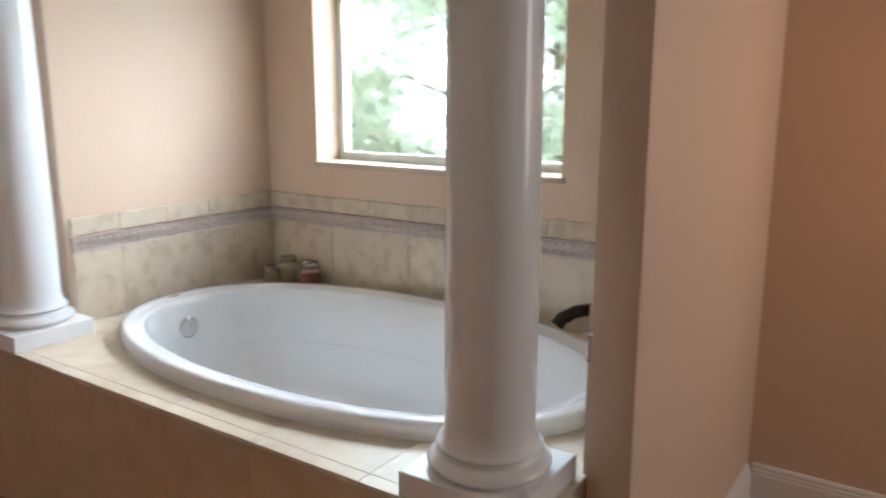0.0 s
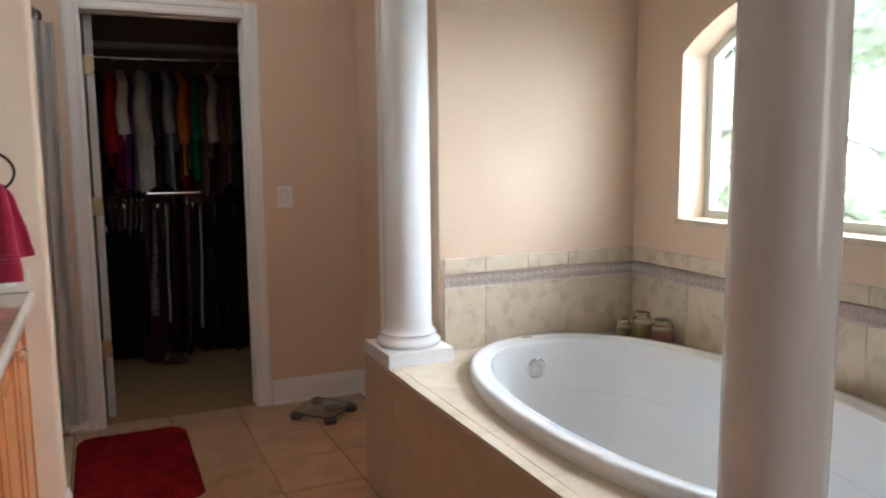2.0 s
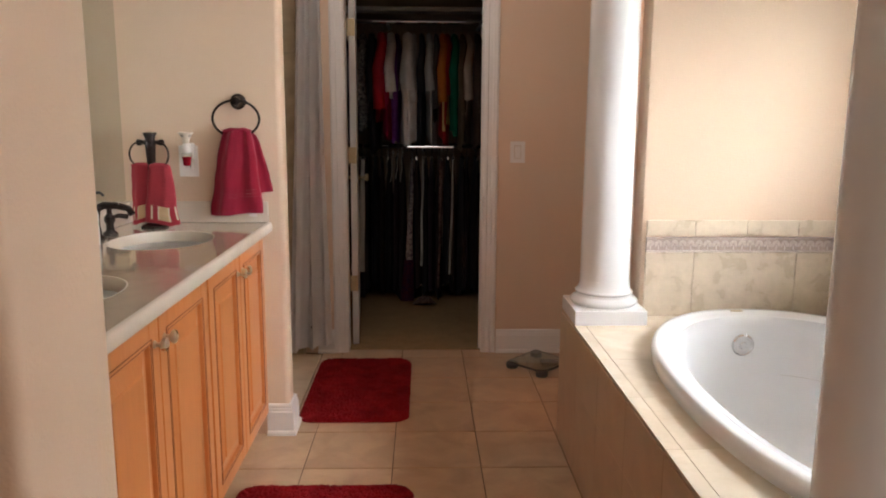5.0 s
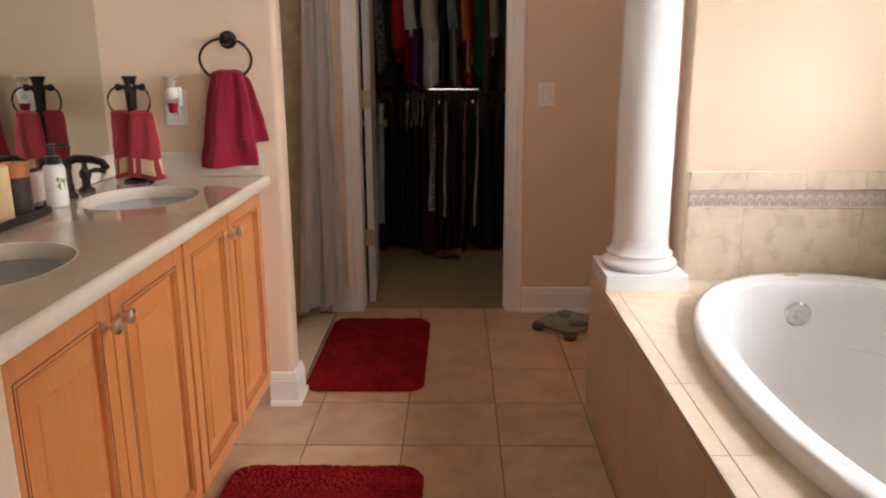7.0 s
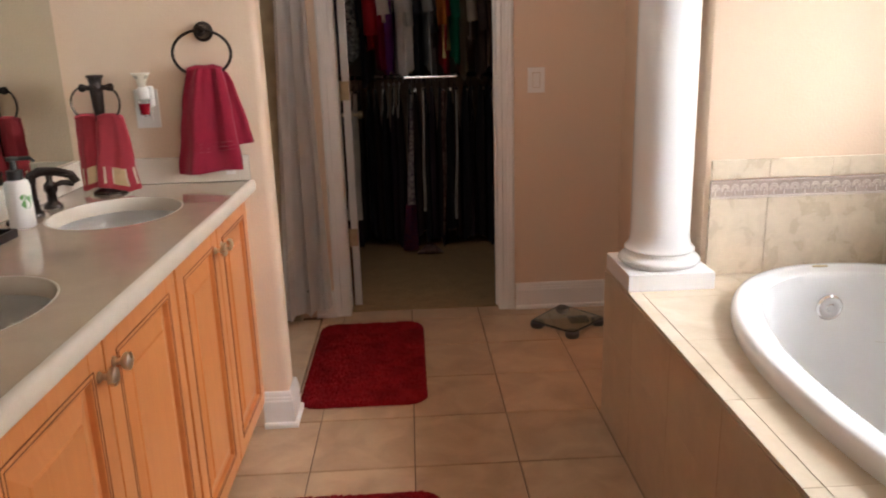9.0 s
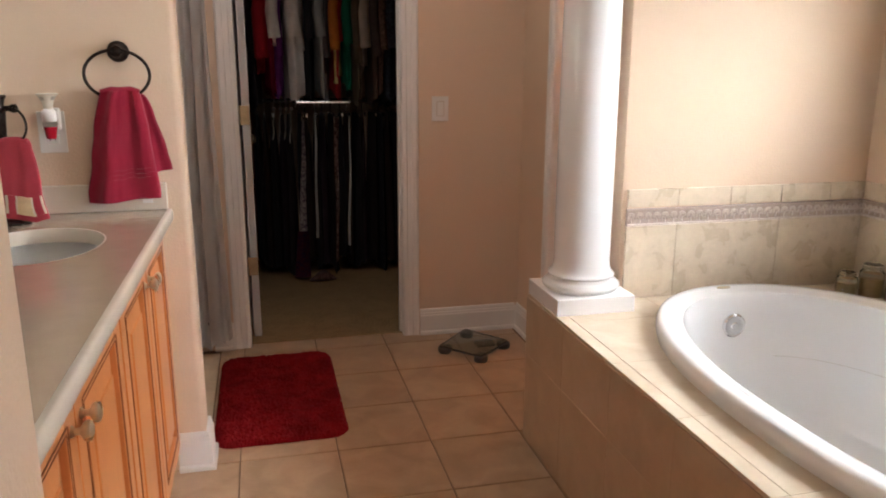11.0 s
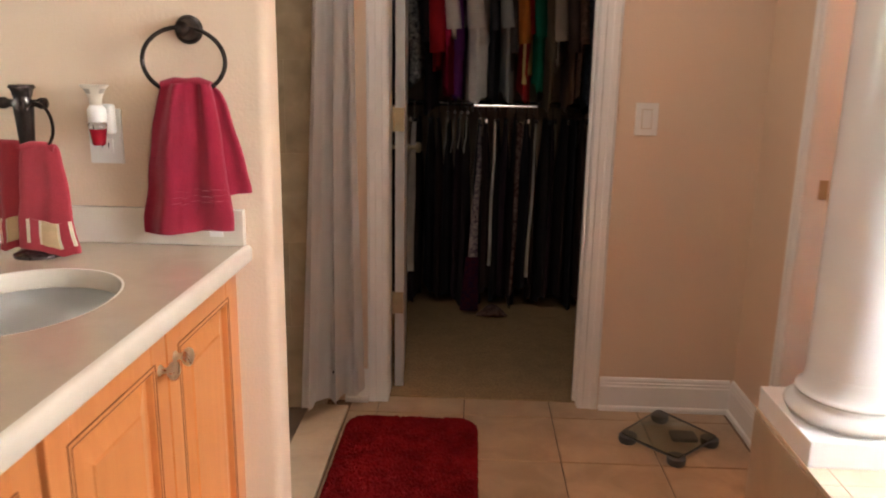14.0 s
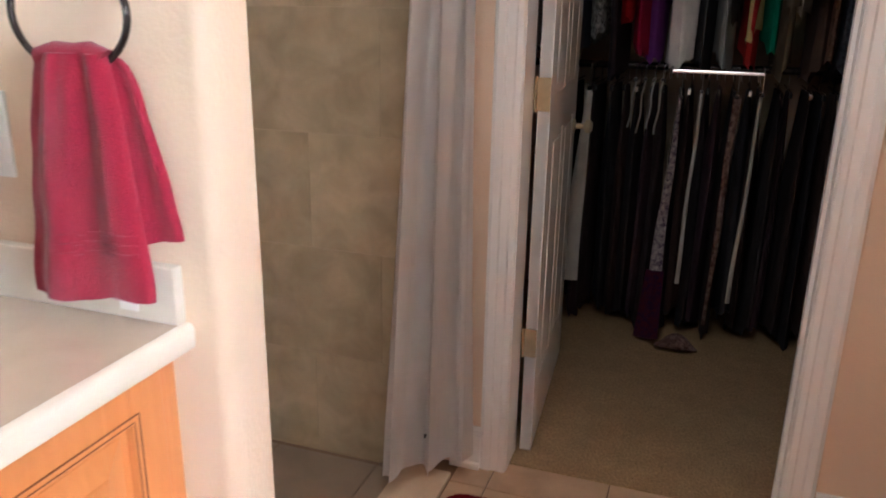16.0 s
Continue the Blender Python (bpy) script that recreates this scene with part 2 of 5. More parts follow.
BRASS = surface("brass_hinge", (0.52, 0.42, 0.26), 0.4, 0.6, scale=30, fine=150, bump=0.1)
TOWEL = surface("crimson_terry", (0.27, 0.010, 0.032), 0.95, scale=8, fine=380, fine_var=0.35, bump=0.9, sheen=0.25, spec=0.1, bump_dist=0.002)
TOWEL_PINK = surface("rose_red_cotton", (0.38, 0.038, 0.055), 0.9, scale=8, fine=420, fine_var=0.25, bump=0.7, sheen=0.2, spec=0.1, bump_dist=0.002)
STRIPE_GOLD = surface("gold_stripe_satin", (0.64, 0.46, 0.26), 0.6, scale=30, fine=300, fine_var=0.15)
STRIPE_CREAM = surface("cream_stripe_satin", (0.66, 0.58, 0.42), 0.6, scale=30, fine=300, fine_var=0.15)
RUG = surface("dark_red_shag", (0.25, 0.012, 0.015), 1.0, scale=12, fine=330, fine_var=0.18, second=(0.15, 0.006, 0.008), bump=0.7, spec=0.05, bump_dist=0.006)
CARPET = surface("olive_tan_carpet", (0.33, 0.225, 0.12), 1.0, scale=10, fine=130, fine_var=0.5, bump=1.0, spec=0.05, bump_dist=0.006)
CURTAIN = surface("grey_white_shower_curtain", (0.84, 0.82, 0.80), 0.5, var=0.03, scale=6, fine=200, fine_var=0.03, bump=0.1)
CURTAIN.node_tree.nodes["Principled BSDF"].inputs["Transmission Weight"].default_value = 0.12
# Peach wall colour scaled down, so the closet's shade sits in the base colour.
DARKWALL = surface("shade_darkened_wall_paint", (0.42, 0.32, 0.24), 0.7, var=0.03, fine=120)
GLASS = glass("clear_glass", (0.97, 1.0, 0.98))
WINGLASS = glass("window_glass", (0.97, 1.0, 0.98), 0.055)
GLASS_GREEN = glass("scale_glass", (0.78, 0.86, 0.82), 0.05)
SHADE = surface("frosted_shade", (0.80, 0.72, 0.60), 0.3, var=0.02, fine=50, bump=0.0)
SHADE.node_tree.nodes["Principled BSDF"].inputs["Transmission Weight"].default_value = 0.45
RED_GEL = surface("red_scented_oil", (0.30, 0.008, 0.02), 0.15, scale=10, fine=50, bump=0.0, coat=0.5)
PLASTIC = surface("white_plastic", (0.78, 0.75, 0.71), 0.3, var=0.02, fine=50, bump=0.0)
BLACK = surface("black_plastic", (0.012, 0.012, 0.013), 0.3, scale=10, fine=80)
GREY_PAD = surface("dark_grey_rubber", (0.075, 0.075, 0.075), 0.6, scale=10, fine=80)
WAX_CREAM = surface("cream_wax", (0.68, 0.47, 0.24), 0.5, scale=7, fine=60, bump=0.05)
WAX_ROSE = surface("rose_brown_wax", (0.22, 0.08, 0.05), 0.5, scale=7, fine=60, bump=0.05)
WAX_DARK = surface("dark_brown_wax", (0.035, 0.015, 0.012), 0.4, scale=7, fine=60, bump=0.05)
WAX_ORANGE = surface("amber_wax", (0.42, 0.13, 0.035), 0.5, scale=7, fine=60, bump=0.05)
WAX_PINK = surface("coral_wax", (0.48, 0.16, 0.11), 0.5, scale=7, fine=60, bump=0.05)
LEAF_PRINT = surface("green_leaf_print", (0.12, 0.30, 0.08), 0.5, scale=20, fine=80)
WINFRAME = surface("white_window_vinyl", (0.72, 0.76, 0.72), 0.35, var=0.02, fine=60, bump=0.0)

MIRROR, _nt, _bs = nodes_of("mirror_silver")
_bs.inputs["Base Color"].default_value = (0.68, 0.71, 0.66, 1)
_bs.inputs["Metallic"].default_value = 1
_bs.inputs["Roughness"].default_value = 0.01

# ---- plan, in metres ----
DECK = 0.55
X_MIRROR, X_EAST = -0.568, 2.42
Y_VAN0, Y_END, Y_DOOR = 1.418, 3.20, 4.33
CEILING = 2.70
TILE, TX, TY = 0.339, 0.495, 3.21


def rounded_end_wall(name, x0, x1, y0, y1, r=0.022):
    """A wall whose free end at x1 has bullnose corners."""
    out = [(x0, y0, 0)]
    for k in range(7):
        a = -math.pi / 2 + k * math.pi / 12
        out.append((x1 - r + r * math.cos(a), y0 + r + r * math.sin(a), 0))
    for k in range(7):
        a = k * math.pi / 12
        out.append((x1 - r + r * math.cos(a), y1 - r + r * math.sin(a), 0))
    out.append((x0, y1, 0))
    bm = bmesh.new()
    rings(bm, [[(x, y, -0.02) for x, y, _ in out], [(x, y, CEILING) for x, y, _ in out]], True, (True, True))
    return structure(name, bm, PAINT, "peach painted partition wall with rounded corners", smooth=True)


# ---- structure ----
structure("floor", boxed(-2.4, 2.9, -2.2, 4.385, -0.12, -0.004), GROUT, "brown grout under the floor tiles")
structure("closet_floor", boxed(-0.75, 2.3, 4.37, 6.05, -0.12, 0.006), CARPET, "olive tan closet carpet")
structure("ceiling", boxed(-2.4, 2.9, -2.2, 6.2, CEILING, CEILING + 0.1), CEIL, "off-white ceiling")
structure("wall_west", boxed(-0.75, X_MIRROR - 0.006, 1.0, 4.33, -0.02, CEILING), PAINT, "peach painted wall behind the mirror")
rounded_end_wall("wall_partition", -0.75, 0.078, 1.115, Y_VAN0)
rounded_end_wall("wall_stub", -0.75, 0.052, Y_END, 3.315)
# shower
structure("wall_shower_back", boxed(-0.75, -0.05, 4.2420, 4.45, -0.02, CEILING), GROUT_SHOWER, "tan grout of the shower wall")
# the wall with the closet door
DX0, DX1, DH = 0.191, 0.94, 2.045
structure("wall_door_west", boxed(-0.05, DX0 - 0.02, Y_DOOR, 4.45, -0.02, CEILING), PAINT, "peach painted wall beside the closet door")
structure("wall_door_east", boxed(DX1 + 0.02, 1.665, Y_DOOR, 4.45, -0.02, CEILING), PAINT, "peach painted wall with a light switch")
structure("wall_door_header", boxed(DX0 - 0.02, DX1 + 0.02, Y_DOOR, 4.45, DH + 0.02, CEILING), PAINT, "peach painted wall above the closet door")
# right-hand wall with the side doorway
structure("wall_side_far", boxed(1.545, 1.665, 3.92, Y_DOOR, -0.02, CEILING), PAINT, "peach painted wall beside the side doorway")
structure("wall_side_header", boxed(1.545, 1.665, 3.18, 3.92, DH, CEILING), PAINT, "peach painted wall above the side doorway")
# alcove
bm = bmesh.new()
box(bm, 1.457, X_EAST + 0.18, 3.045, 3.18, -0.02, CEILING, 0.018)
structure("wall_alcove_north", bm, PAINT, "peach painted alcove wall above a tiled dado", smooth=True)
bm = bmesh.new()
box(bm, 1.46, X_EAST + 0.30, 0.985, 1.090, -0.02, CEILING, 0.018)
structure("wall_alcove_south", bm, PAINT, "peach painted alcove wall with a rounded free end", smooth=True)

WY0, WY1, WZ0, WZ1, WRISE = 1.62, 2.752, 1.078, 1.75, 0.20
WC, WH = (WY0 + WY1) / 2, (WY1 - WY0) / 2
WR = (WH * WH + WRISE * WRISE) / (2 * WRISE)


def arch(inset=0.0, n=20):
    """The window's outline, as y and z, from the lower south corner round over the arch."""
    half, r, c = WH - inset, WR - inset, WZ1 + WRISE - WR
    pts = [(WC - half, WZ0 + inset)]
    a1 = math.asin(half / r)
    for k in range(n + 1):
        a = -a1 + 2 * a1 * k / n
        pts.append((WC + r * math.sin(a), c + r * math.cos(a)))
    pts.append((WC + half, WZ0 + inset))
    return pts


def wall_with_window():
    bm = bmesh.new()
    hole = arch()
    outer = []
    y0, y1, z1 = 1.090, 3.045, CEILING
    for i, (y, z) in enumerate(hole):
        if i == 0:
            outer.append((y0, -0.02))
        elif i == len(hole) - 1:
            outer.append((y1, -0.02))
        else:
            f = (i - 1) / (len(hole) - 3)
            outer.append((y0 + (y1 - y0) * f, z1))
    loops = [[(X_EAST, y, z) for y, z in outer], [(X_EAST, y, z) for y, z in hole], [(X_EAST + 0.19, y, z) for y, z in hole], [(X_EAST + 0.19, y, z) for y, z in outer]]
    loops.append(loops[0])
    rings(bm, loops)
    bmesh.ops.remove_doubles(bm, verts=bm.verts, dist=1e-5)
    return structure("wall_east", bm, PAINT, "peach painted wall with an arched window")


wall_with_window()
# outer room, closing the place
structure("wall_outer_east", boxed(2.62, 2.74, -2.2, 0.985, -0.02, CEILING), PAINT, "peach painted wall")
structure("wall_outer_south", boxed(-2.4, 2.74, -2.32, -2.2, -0.02, CEILING), PAINT, "peach painted wall")
structure("wall_outer_west", boxed(-2.52, -2.4, -2.32, 1.235, -0.02, CEILING), PAINT, "peach painted wall")
structure("wall_outer_north", boxed(-2.4, -0.75, 1.115, 1.235, -0.02, CEILING), PAINT, "peach painted wall")
structure("wall_toilet_room_east", boxed(2.60, 2.72, 3.18, 4.45, -0.02, CEILING), PAINT, "peach painted wall")
structure("wall_toilet_room_north", boxed(1.665, 2.72, Y_DOOR, 4.45, -0.02, CEILING), PAINT, "peach painted wall")
structure("closet_wall_back", boxed(-0.75, 2.3, 6.02, 6.15, -0.02, CEILING), DARKWALL, "closet wall with its dimness in the paint colour")
structure("closet_wall_west", boxed(-0.87, -0.75, 4.33, 6.15, -0.02, CEILING), DARKWALL, "closet wall with its dimness in the paint colour")
structure("closet_wall_east", boxed(2.3, 2.42, 4.45, 6.15, -0.02, CEILING), DARKWALL, "closet wall with its dimness in the paint colour")


def moulded(bm, pts, along, a0, a1, flip=1):
    """Extrudes a moulding's section (depth, height) along 'x' or 'y'; along = (axis, plane)."""
    axis, plane = along
    loops = []
    for a in (a0, a1):
        loops.append([(a, plane + flip * d, h) if axis == "x" else (plane + flip * d, a, h) for d, h in pts])
    return rings(bm, loops, True, (True, True))


BASE = [(0, 0), (0.027, 0), (0.027, 0.010), (0.024, 0.017), (0.017, 0.020), (0.016, 0.098), (0.013, 0.104), (0.013, 0.112), (0.010, 0.116), (0.010, 0.124), (0.006, 0.132), (0.0, 0.134)]
bm = bmesh.new()
moulded(bm, BASE, ("x", Y_DOOR), 1.024, 1.529, -1)
structure("baseboard", bm, WHITE, "white moulded baseboard")
bm = bmesh.new()
moulded(bm, BASE, ("x", Y_DOOR), 0.02, 0.112, -1)
structure("baseboard", bm, WHITE, "white moulded baseboard")
bm = bmesh.new()
moulded(bm, BASE, ("y", 1.545), 3.978, Y_DOOR, -1)
structure("baseboard", bm, WHITE, "white moulded baseboard")
bm = bmesh.new()
rings(bm, [[(-0.040, Y_END - d, h) for d, h in BASE], [(0.052 + d, Y_END - d, h) for d, h in BASE], [(0.052 + d, 3.315 + d, h) for d, h in BASE], [(0.020, 3.315 + d, h) for d, h in BASE]], True, (True, True))
structure("baseboard", bm, WHITE, "white moulded baseboard wrapping the wall end")
bm = bmesh.new()
moulded(bm, BASE, ("y", 0.078), 1.115, Y_VAN0 - 0.02, 1)
structure("baseboard", bm, WHITE, "white moulded baseboard wrapping the wall end")
bm = bmesh.new()
moulded(bm, BASE, ("y", 2.62), -2.2, 0.97, -1)
moulded(bm, BASE, ("x", 0.985), 1.49, 2.60, -1)
structure("baseboard", bm, WHITE, "white moulded baseboard")


def casing_section(w):
    return [(0, 0), (w, 0), (w, 0.010), (w * 0.86, 0.016), (w * 0.62, 0.016), (w * 0.55, 0.011), (w * 0.30, 0.011), (w * 0.22, 0.014), (0.004, 0.012), (0, 0.008)]


def casing_upright(bm, x_in, sign, y, w, h):
    loops = []
    for z in (0.0, h):
        loops.append([(x_in + sign * d, y - t, z) for d, t in casing_section(w)])
    return rings(bm, loops, True, (True, True))


door_casing = structure("door_casing", casing_upright(bmesh.new(), DX0 - 0.002, -1, Y_DOOR, 0.078, DH + 0.08), WHITE, "white moulded door casing")
structure("door_casing", casing_upright(bmesh.new(), DX1 + 0.002, 1, Y_DOOR, 0.078, DH + 0.08), WHITE, "white moulded door casing")
bm = bmesh.new()
rings(bm, [[(x, Y_DOOR - t, DH + d) for d, t in casing_section(0.078)] for x in (DX0, DX1)], True, (True, True))
structure("door_casing", bm, WHITE, "white moulded door casing")
bm = bmesh.new()
box(bm, DX0 - 0.02, DX0, Y_DOOR + 0.001, 4.449, 0, DH + 0.02)
box(bm, DX1, DX1 + 0.02, Y_DOOR + 0.001, 4.449, 0, DH + 0.02)
box(bm, DX0 - 0.02, DX1 + 0.02, Y_DOOR + 0.001, 4.449, DH, DH + 0.02)
box(bm, DX1 - 0.010, DX1, 4.375, 4.405, 0, DH)
box(bm, DX0, DX1, 4.375, 4.405, DH - 0.010, DH)
structure("door_jamb", bm, WHITE, "white painted closet door jamb")
# side doorway trim
bm = bmesh.new()
rings(bm, [[(1.545 - t, 3.902 + d, z) for d, t in casing_section(0.074)] for z in (0, DH + 0.07)], True, (True, True))
rings(bm, [[(1.545 - t, y, DH + d) for d, t in casing_section(0.074)] for y in (3.18, 3.902)], True, (True, True))
structure("door_casing", bm, WHITE, "white moulded side doorway casing")
structure("door_jamb", boxed(1.543, 1.667, 3.900, 3.919, 0, DH), WHITE, "white painted side doorway jamb")
strike = single("strike_plate", boxed(1.578, 1.606, 3.897, 3.8995, 0.925, 0.985, 0.001), BRASS, "small bronze strike plate on the side doorway jamb", "strike plate", at=(1.592, 3.899, 0.955))

# ---- closet door, open into the closet ----
def panel_door():
    d = thing("closet_door", (0.204, 4.447, 0), "white panelled closet door standing open on brass hinges", "door")
    turn = Matrix.Translation((0.204, 4.447, 0)) @ Matrix.Rotation(radians(4.1), 4, "Z")

    def put(bm):
        bmesh.ops.transform(bm, matrix=turn, verts=bm.verts)
        return bm
    t, w, z0, z1 = 0.035, 0.755, 0.012, DH - 0.006
    part("leaf", put(boxed(0.004, t - 0.004, 0.0, w, z0, z1)), WHITE, d)
    bm = bmesh.new()
    rails = [(z0, 0.22), (0.98, 1.10), (1.62, 1.72), (z1 - 0.12, z1)]
    for a, b in rails:
        box(bm, 0, t, 0.11, w - 0.11, a, b, 0.002)
    for a, b in ((0, 0.11), (w - 0.11, w), (0.335, 0.42)):
        box(bm, 0, t, a, b, z0, z1, 0.002)
    part("stile_frame", put(bm), WHITE, d)
    for y0, y1 in ((0.11, 0.335), (0.42, w - 0.11)):
        for a, b in ((0.22, 0.98), (1.10, 1.62), (1.72, z1 - 0.12)):
            part("panel", put(boxed(-0.0005, t + 0.0005, y0 + 0.022, y1 - 0.022, a + 0.022, b - 0.022, 0.006)), WHITE, d)
    for s in (1, -1):
        x = t if s > 0 else 0
        part("door_knob", put(lathe_axis(bmesh.new(), [(0.026, 0), (0.026, s * 0.006), (0.010, s * 0.010), (0.010, s * 0.035), (0.024, s * 0.045), (0.026, s * 0.058), (0.014, s * 0.068)], (x, w - 0.06, 0.93), "x")), BRASS, d, "brass door knob", smooth=True)
    for z in (0.375, 1.107, 1.80):
        h = part("hinge", boxed(0.200, 0.2385, 4.4435, 4.4475, z - 0.045, z + 0.045, 0.0012), BRASS, d, "brass hinge leaf")
        bm = bmesh.new()
        lathe(bm, [(0.005, z - 0.047), (0.005, z + 0.047)], 0.197, 4.443, 10)
        part("hinge_pin", bm, BRASS, h, smooth=True)
    return d


panel_door()


# ---- clothes in the closet ----
CLOTH = {}


def cloth(col, patterned=None):
    key = (col, patterned)
    if key not in CLOTH:
        CLOTH[key] = surface("garment_cloth", col, 0.9, scale=60 if patterned else 10, fine=260, fine_var=0.2, var=0.1, second=patterned, bump=0.5, spec=0.06, sheen=0.0, bump_dist=0.002)
    return CLOTH[key]


def garment(kind, x, y, ztop, zbot, wide, thick, col, label, seed, pattern=None, lean=0.0):
    rnd = random.Random(seed)
    g = thing(kind, (x, y, ztop + 0.05), label, "clothing", "clothes on the closet rails")
    mat = cloth(col, pattern)
    ph = [rnd.uniform(0, 6.28) for _ in range(4)]
    loops = []
    n = 28
    for k in range(15):
        f = k / 14
        z = ztop + (zbot - ztop) * f + 0.0
        if kind == "shirt":
            hw = wide * (0.28 + 0.72 * min(1, f * 5) ** 0.6) * (1 - 0.22 * f * (seed % 3) / 2)
        elif kind == "trousers":
            hw = wide * (0.9 - 0.1 * f)
        else:
            hw = wide * (0.35 + 0.65 * f)
        th = thick * (0.35 + 0.65 * min(1, f * 4)) * (1 + 0.25 * f)
        loop = []
        for i in range(n):
            a = 2 * math.pi * i / n
            fold = 1 + 0.32 * math.sin(5 * a + ph[0] + f * 2) * min(1, f * 2) + 0.18 * math.sin(9 * a + ph[1] - f * 3)
            dz = (0.012 * math.sin(3 * a + ph[2]) + 0.035 * math.sin(a + ph[3]) + 0.012 * math.sin(7 * a + ph[0])) * f
            loop.append((x + th * math.cos(a) * fold + lean * f, y + hw * math.sin(a) * (1 + 0.05 * math.sin(4 * a + ph[2])), z + dz))
        loops.append(loop)
    part("body", rings(bmesh.new(), loops, True, (True, True)), mat, g, smooth=True)
    if kind == "shirt":
        for s in (-1, 1):
            pts = [(x, y + s * wide * 0.55, ztop - 0.03), (x + 0.008, y + s * wide * 0.95, ztop - 0.10), (x + 0.012 * s + lean * 0.3, y + s * wide * 1.08, ztop - 0.26), (x + lean * 0.4, y + s * wide * 1.05, ztop - 0.40 - rnd.random() * 0.15)]
            part("sleeve", tube(bmesh.new(), pts, lambda f: thick * (0.85 + 0.35 * f), 10), mat, g, smooth=True)
    hook = [(x, y, ztop - 0.005), (x, y, ztop + 0.055), (x, y + 0.012, ztop + 0.083), (x, y + 0.028, ztop + 0.070)]
    part("hanger_hook", tube(bmesh.new(), hook, 0.0022, 6), CHROME if kind == "shirt" or seed % 3 == 0 else BRONZE, g, "thin wire hanger hook", smooth=True)
    if kind != "shirt":
        part("clip_bar", tube(bmesh.new(), [(x, y - wide, ztop + 0.012), (x, y + wide, ztop + 0.012)], 0.003, 6), BRONZE, g, "thin hanger bar")
        part("clip", boxed(x - 0.006, x + 0.006, y - wide * 0.97, y - wide * 0.97 + 0.014, ztop - 0.012, ztop + 0.010, 0.002), CHROME if seed % 4 == 1 else BLACK, g, "small hanger clip")
    return g


def closet():
    rod = thing("closet_rod", (0.8, 5.72, 1.99), "chrome hanging rod fixed across the closet", "clothes rail")
    part("tube", lathe_axis(bmesh.new(), [(0.015, 0), (0.015, 3.02)], (-0.73, 5.72, 1.985), "x"), CHROME, rod, smooth=True)
    for x in (0.36, 1.02, 1.7):
        part("bracket", boxed(x - 0.012, x + 0.012, 5.705, 6.02, 1.955, 1.972, 0.003), PLASTIC, rod, "white rod bracket")
    low = thing("closet_rod", (0.8, 5.72, 1.13), "lower dark bronze hanging rod fixed across the closet", "clothes rail")
    part("tube", lathe_axis(bmesh.new(), [(0.015, 0), (0.015, 3.02)], (-0.73, 5.72, 1.115), "x"), BRONZE, low, smooth=True)
    shelf = thing("closet_shelf", (0.8, 5.85, 2.1), "white wire closet shelf above the clothes", "shelf")
    for k in range(9):
        part("wire", lathe_axis(bmesh.new(), [(0.003, 0), (0.003, 3.02)], (-0.73, 5.68 + k * 0.042, 2.08), "x", 6), PLASTIC, shelf)
    part("front_lip", boxed(-0.73, 2.29, 5.665, 5.672, 2.05, 2.08, 0.001), PLASTIC, shelf)
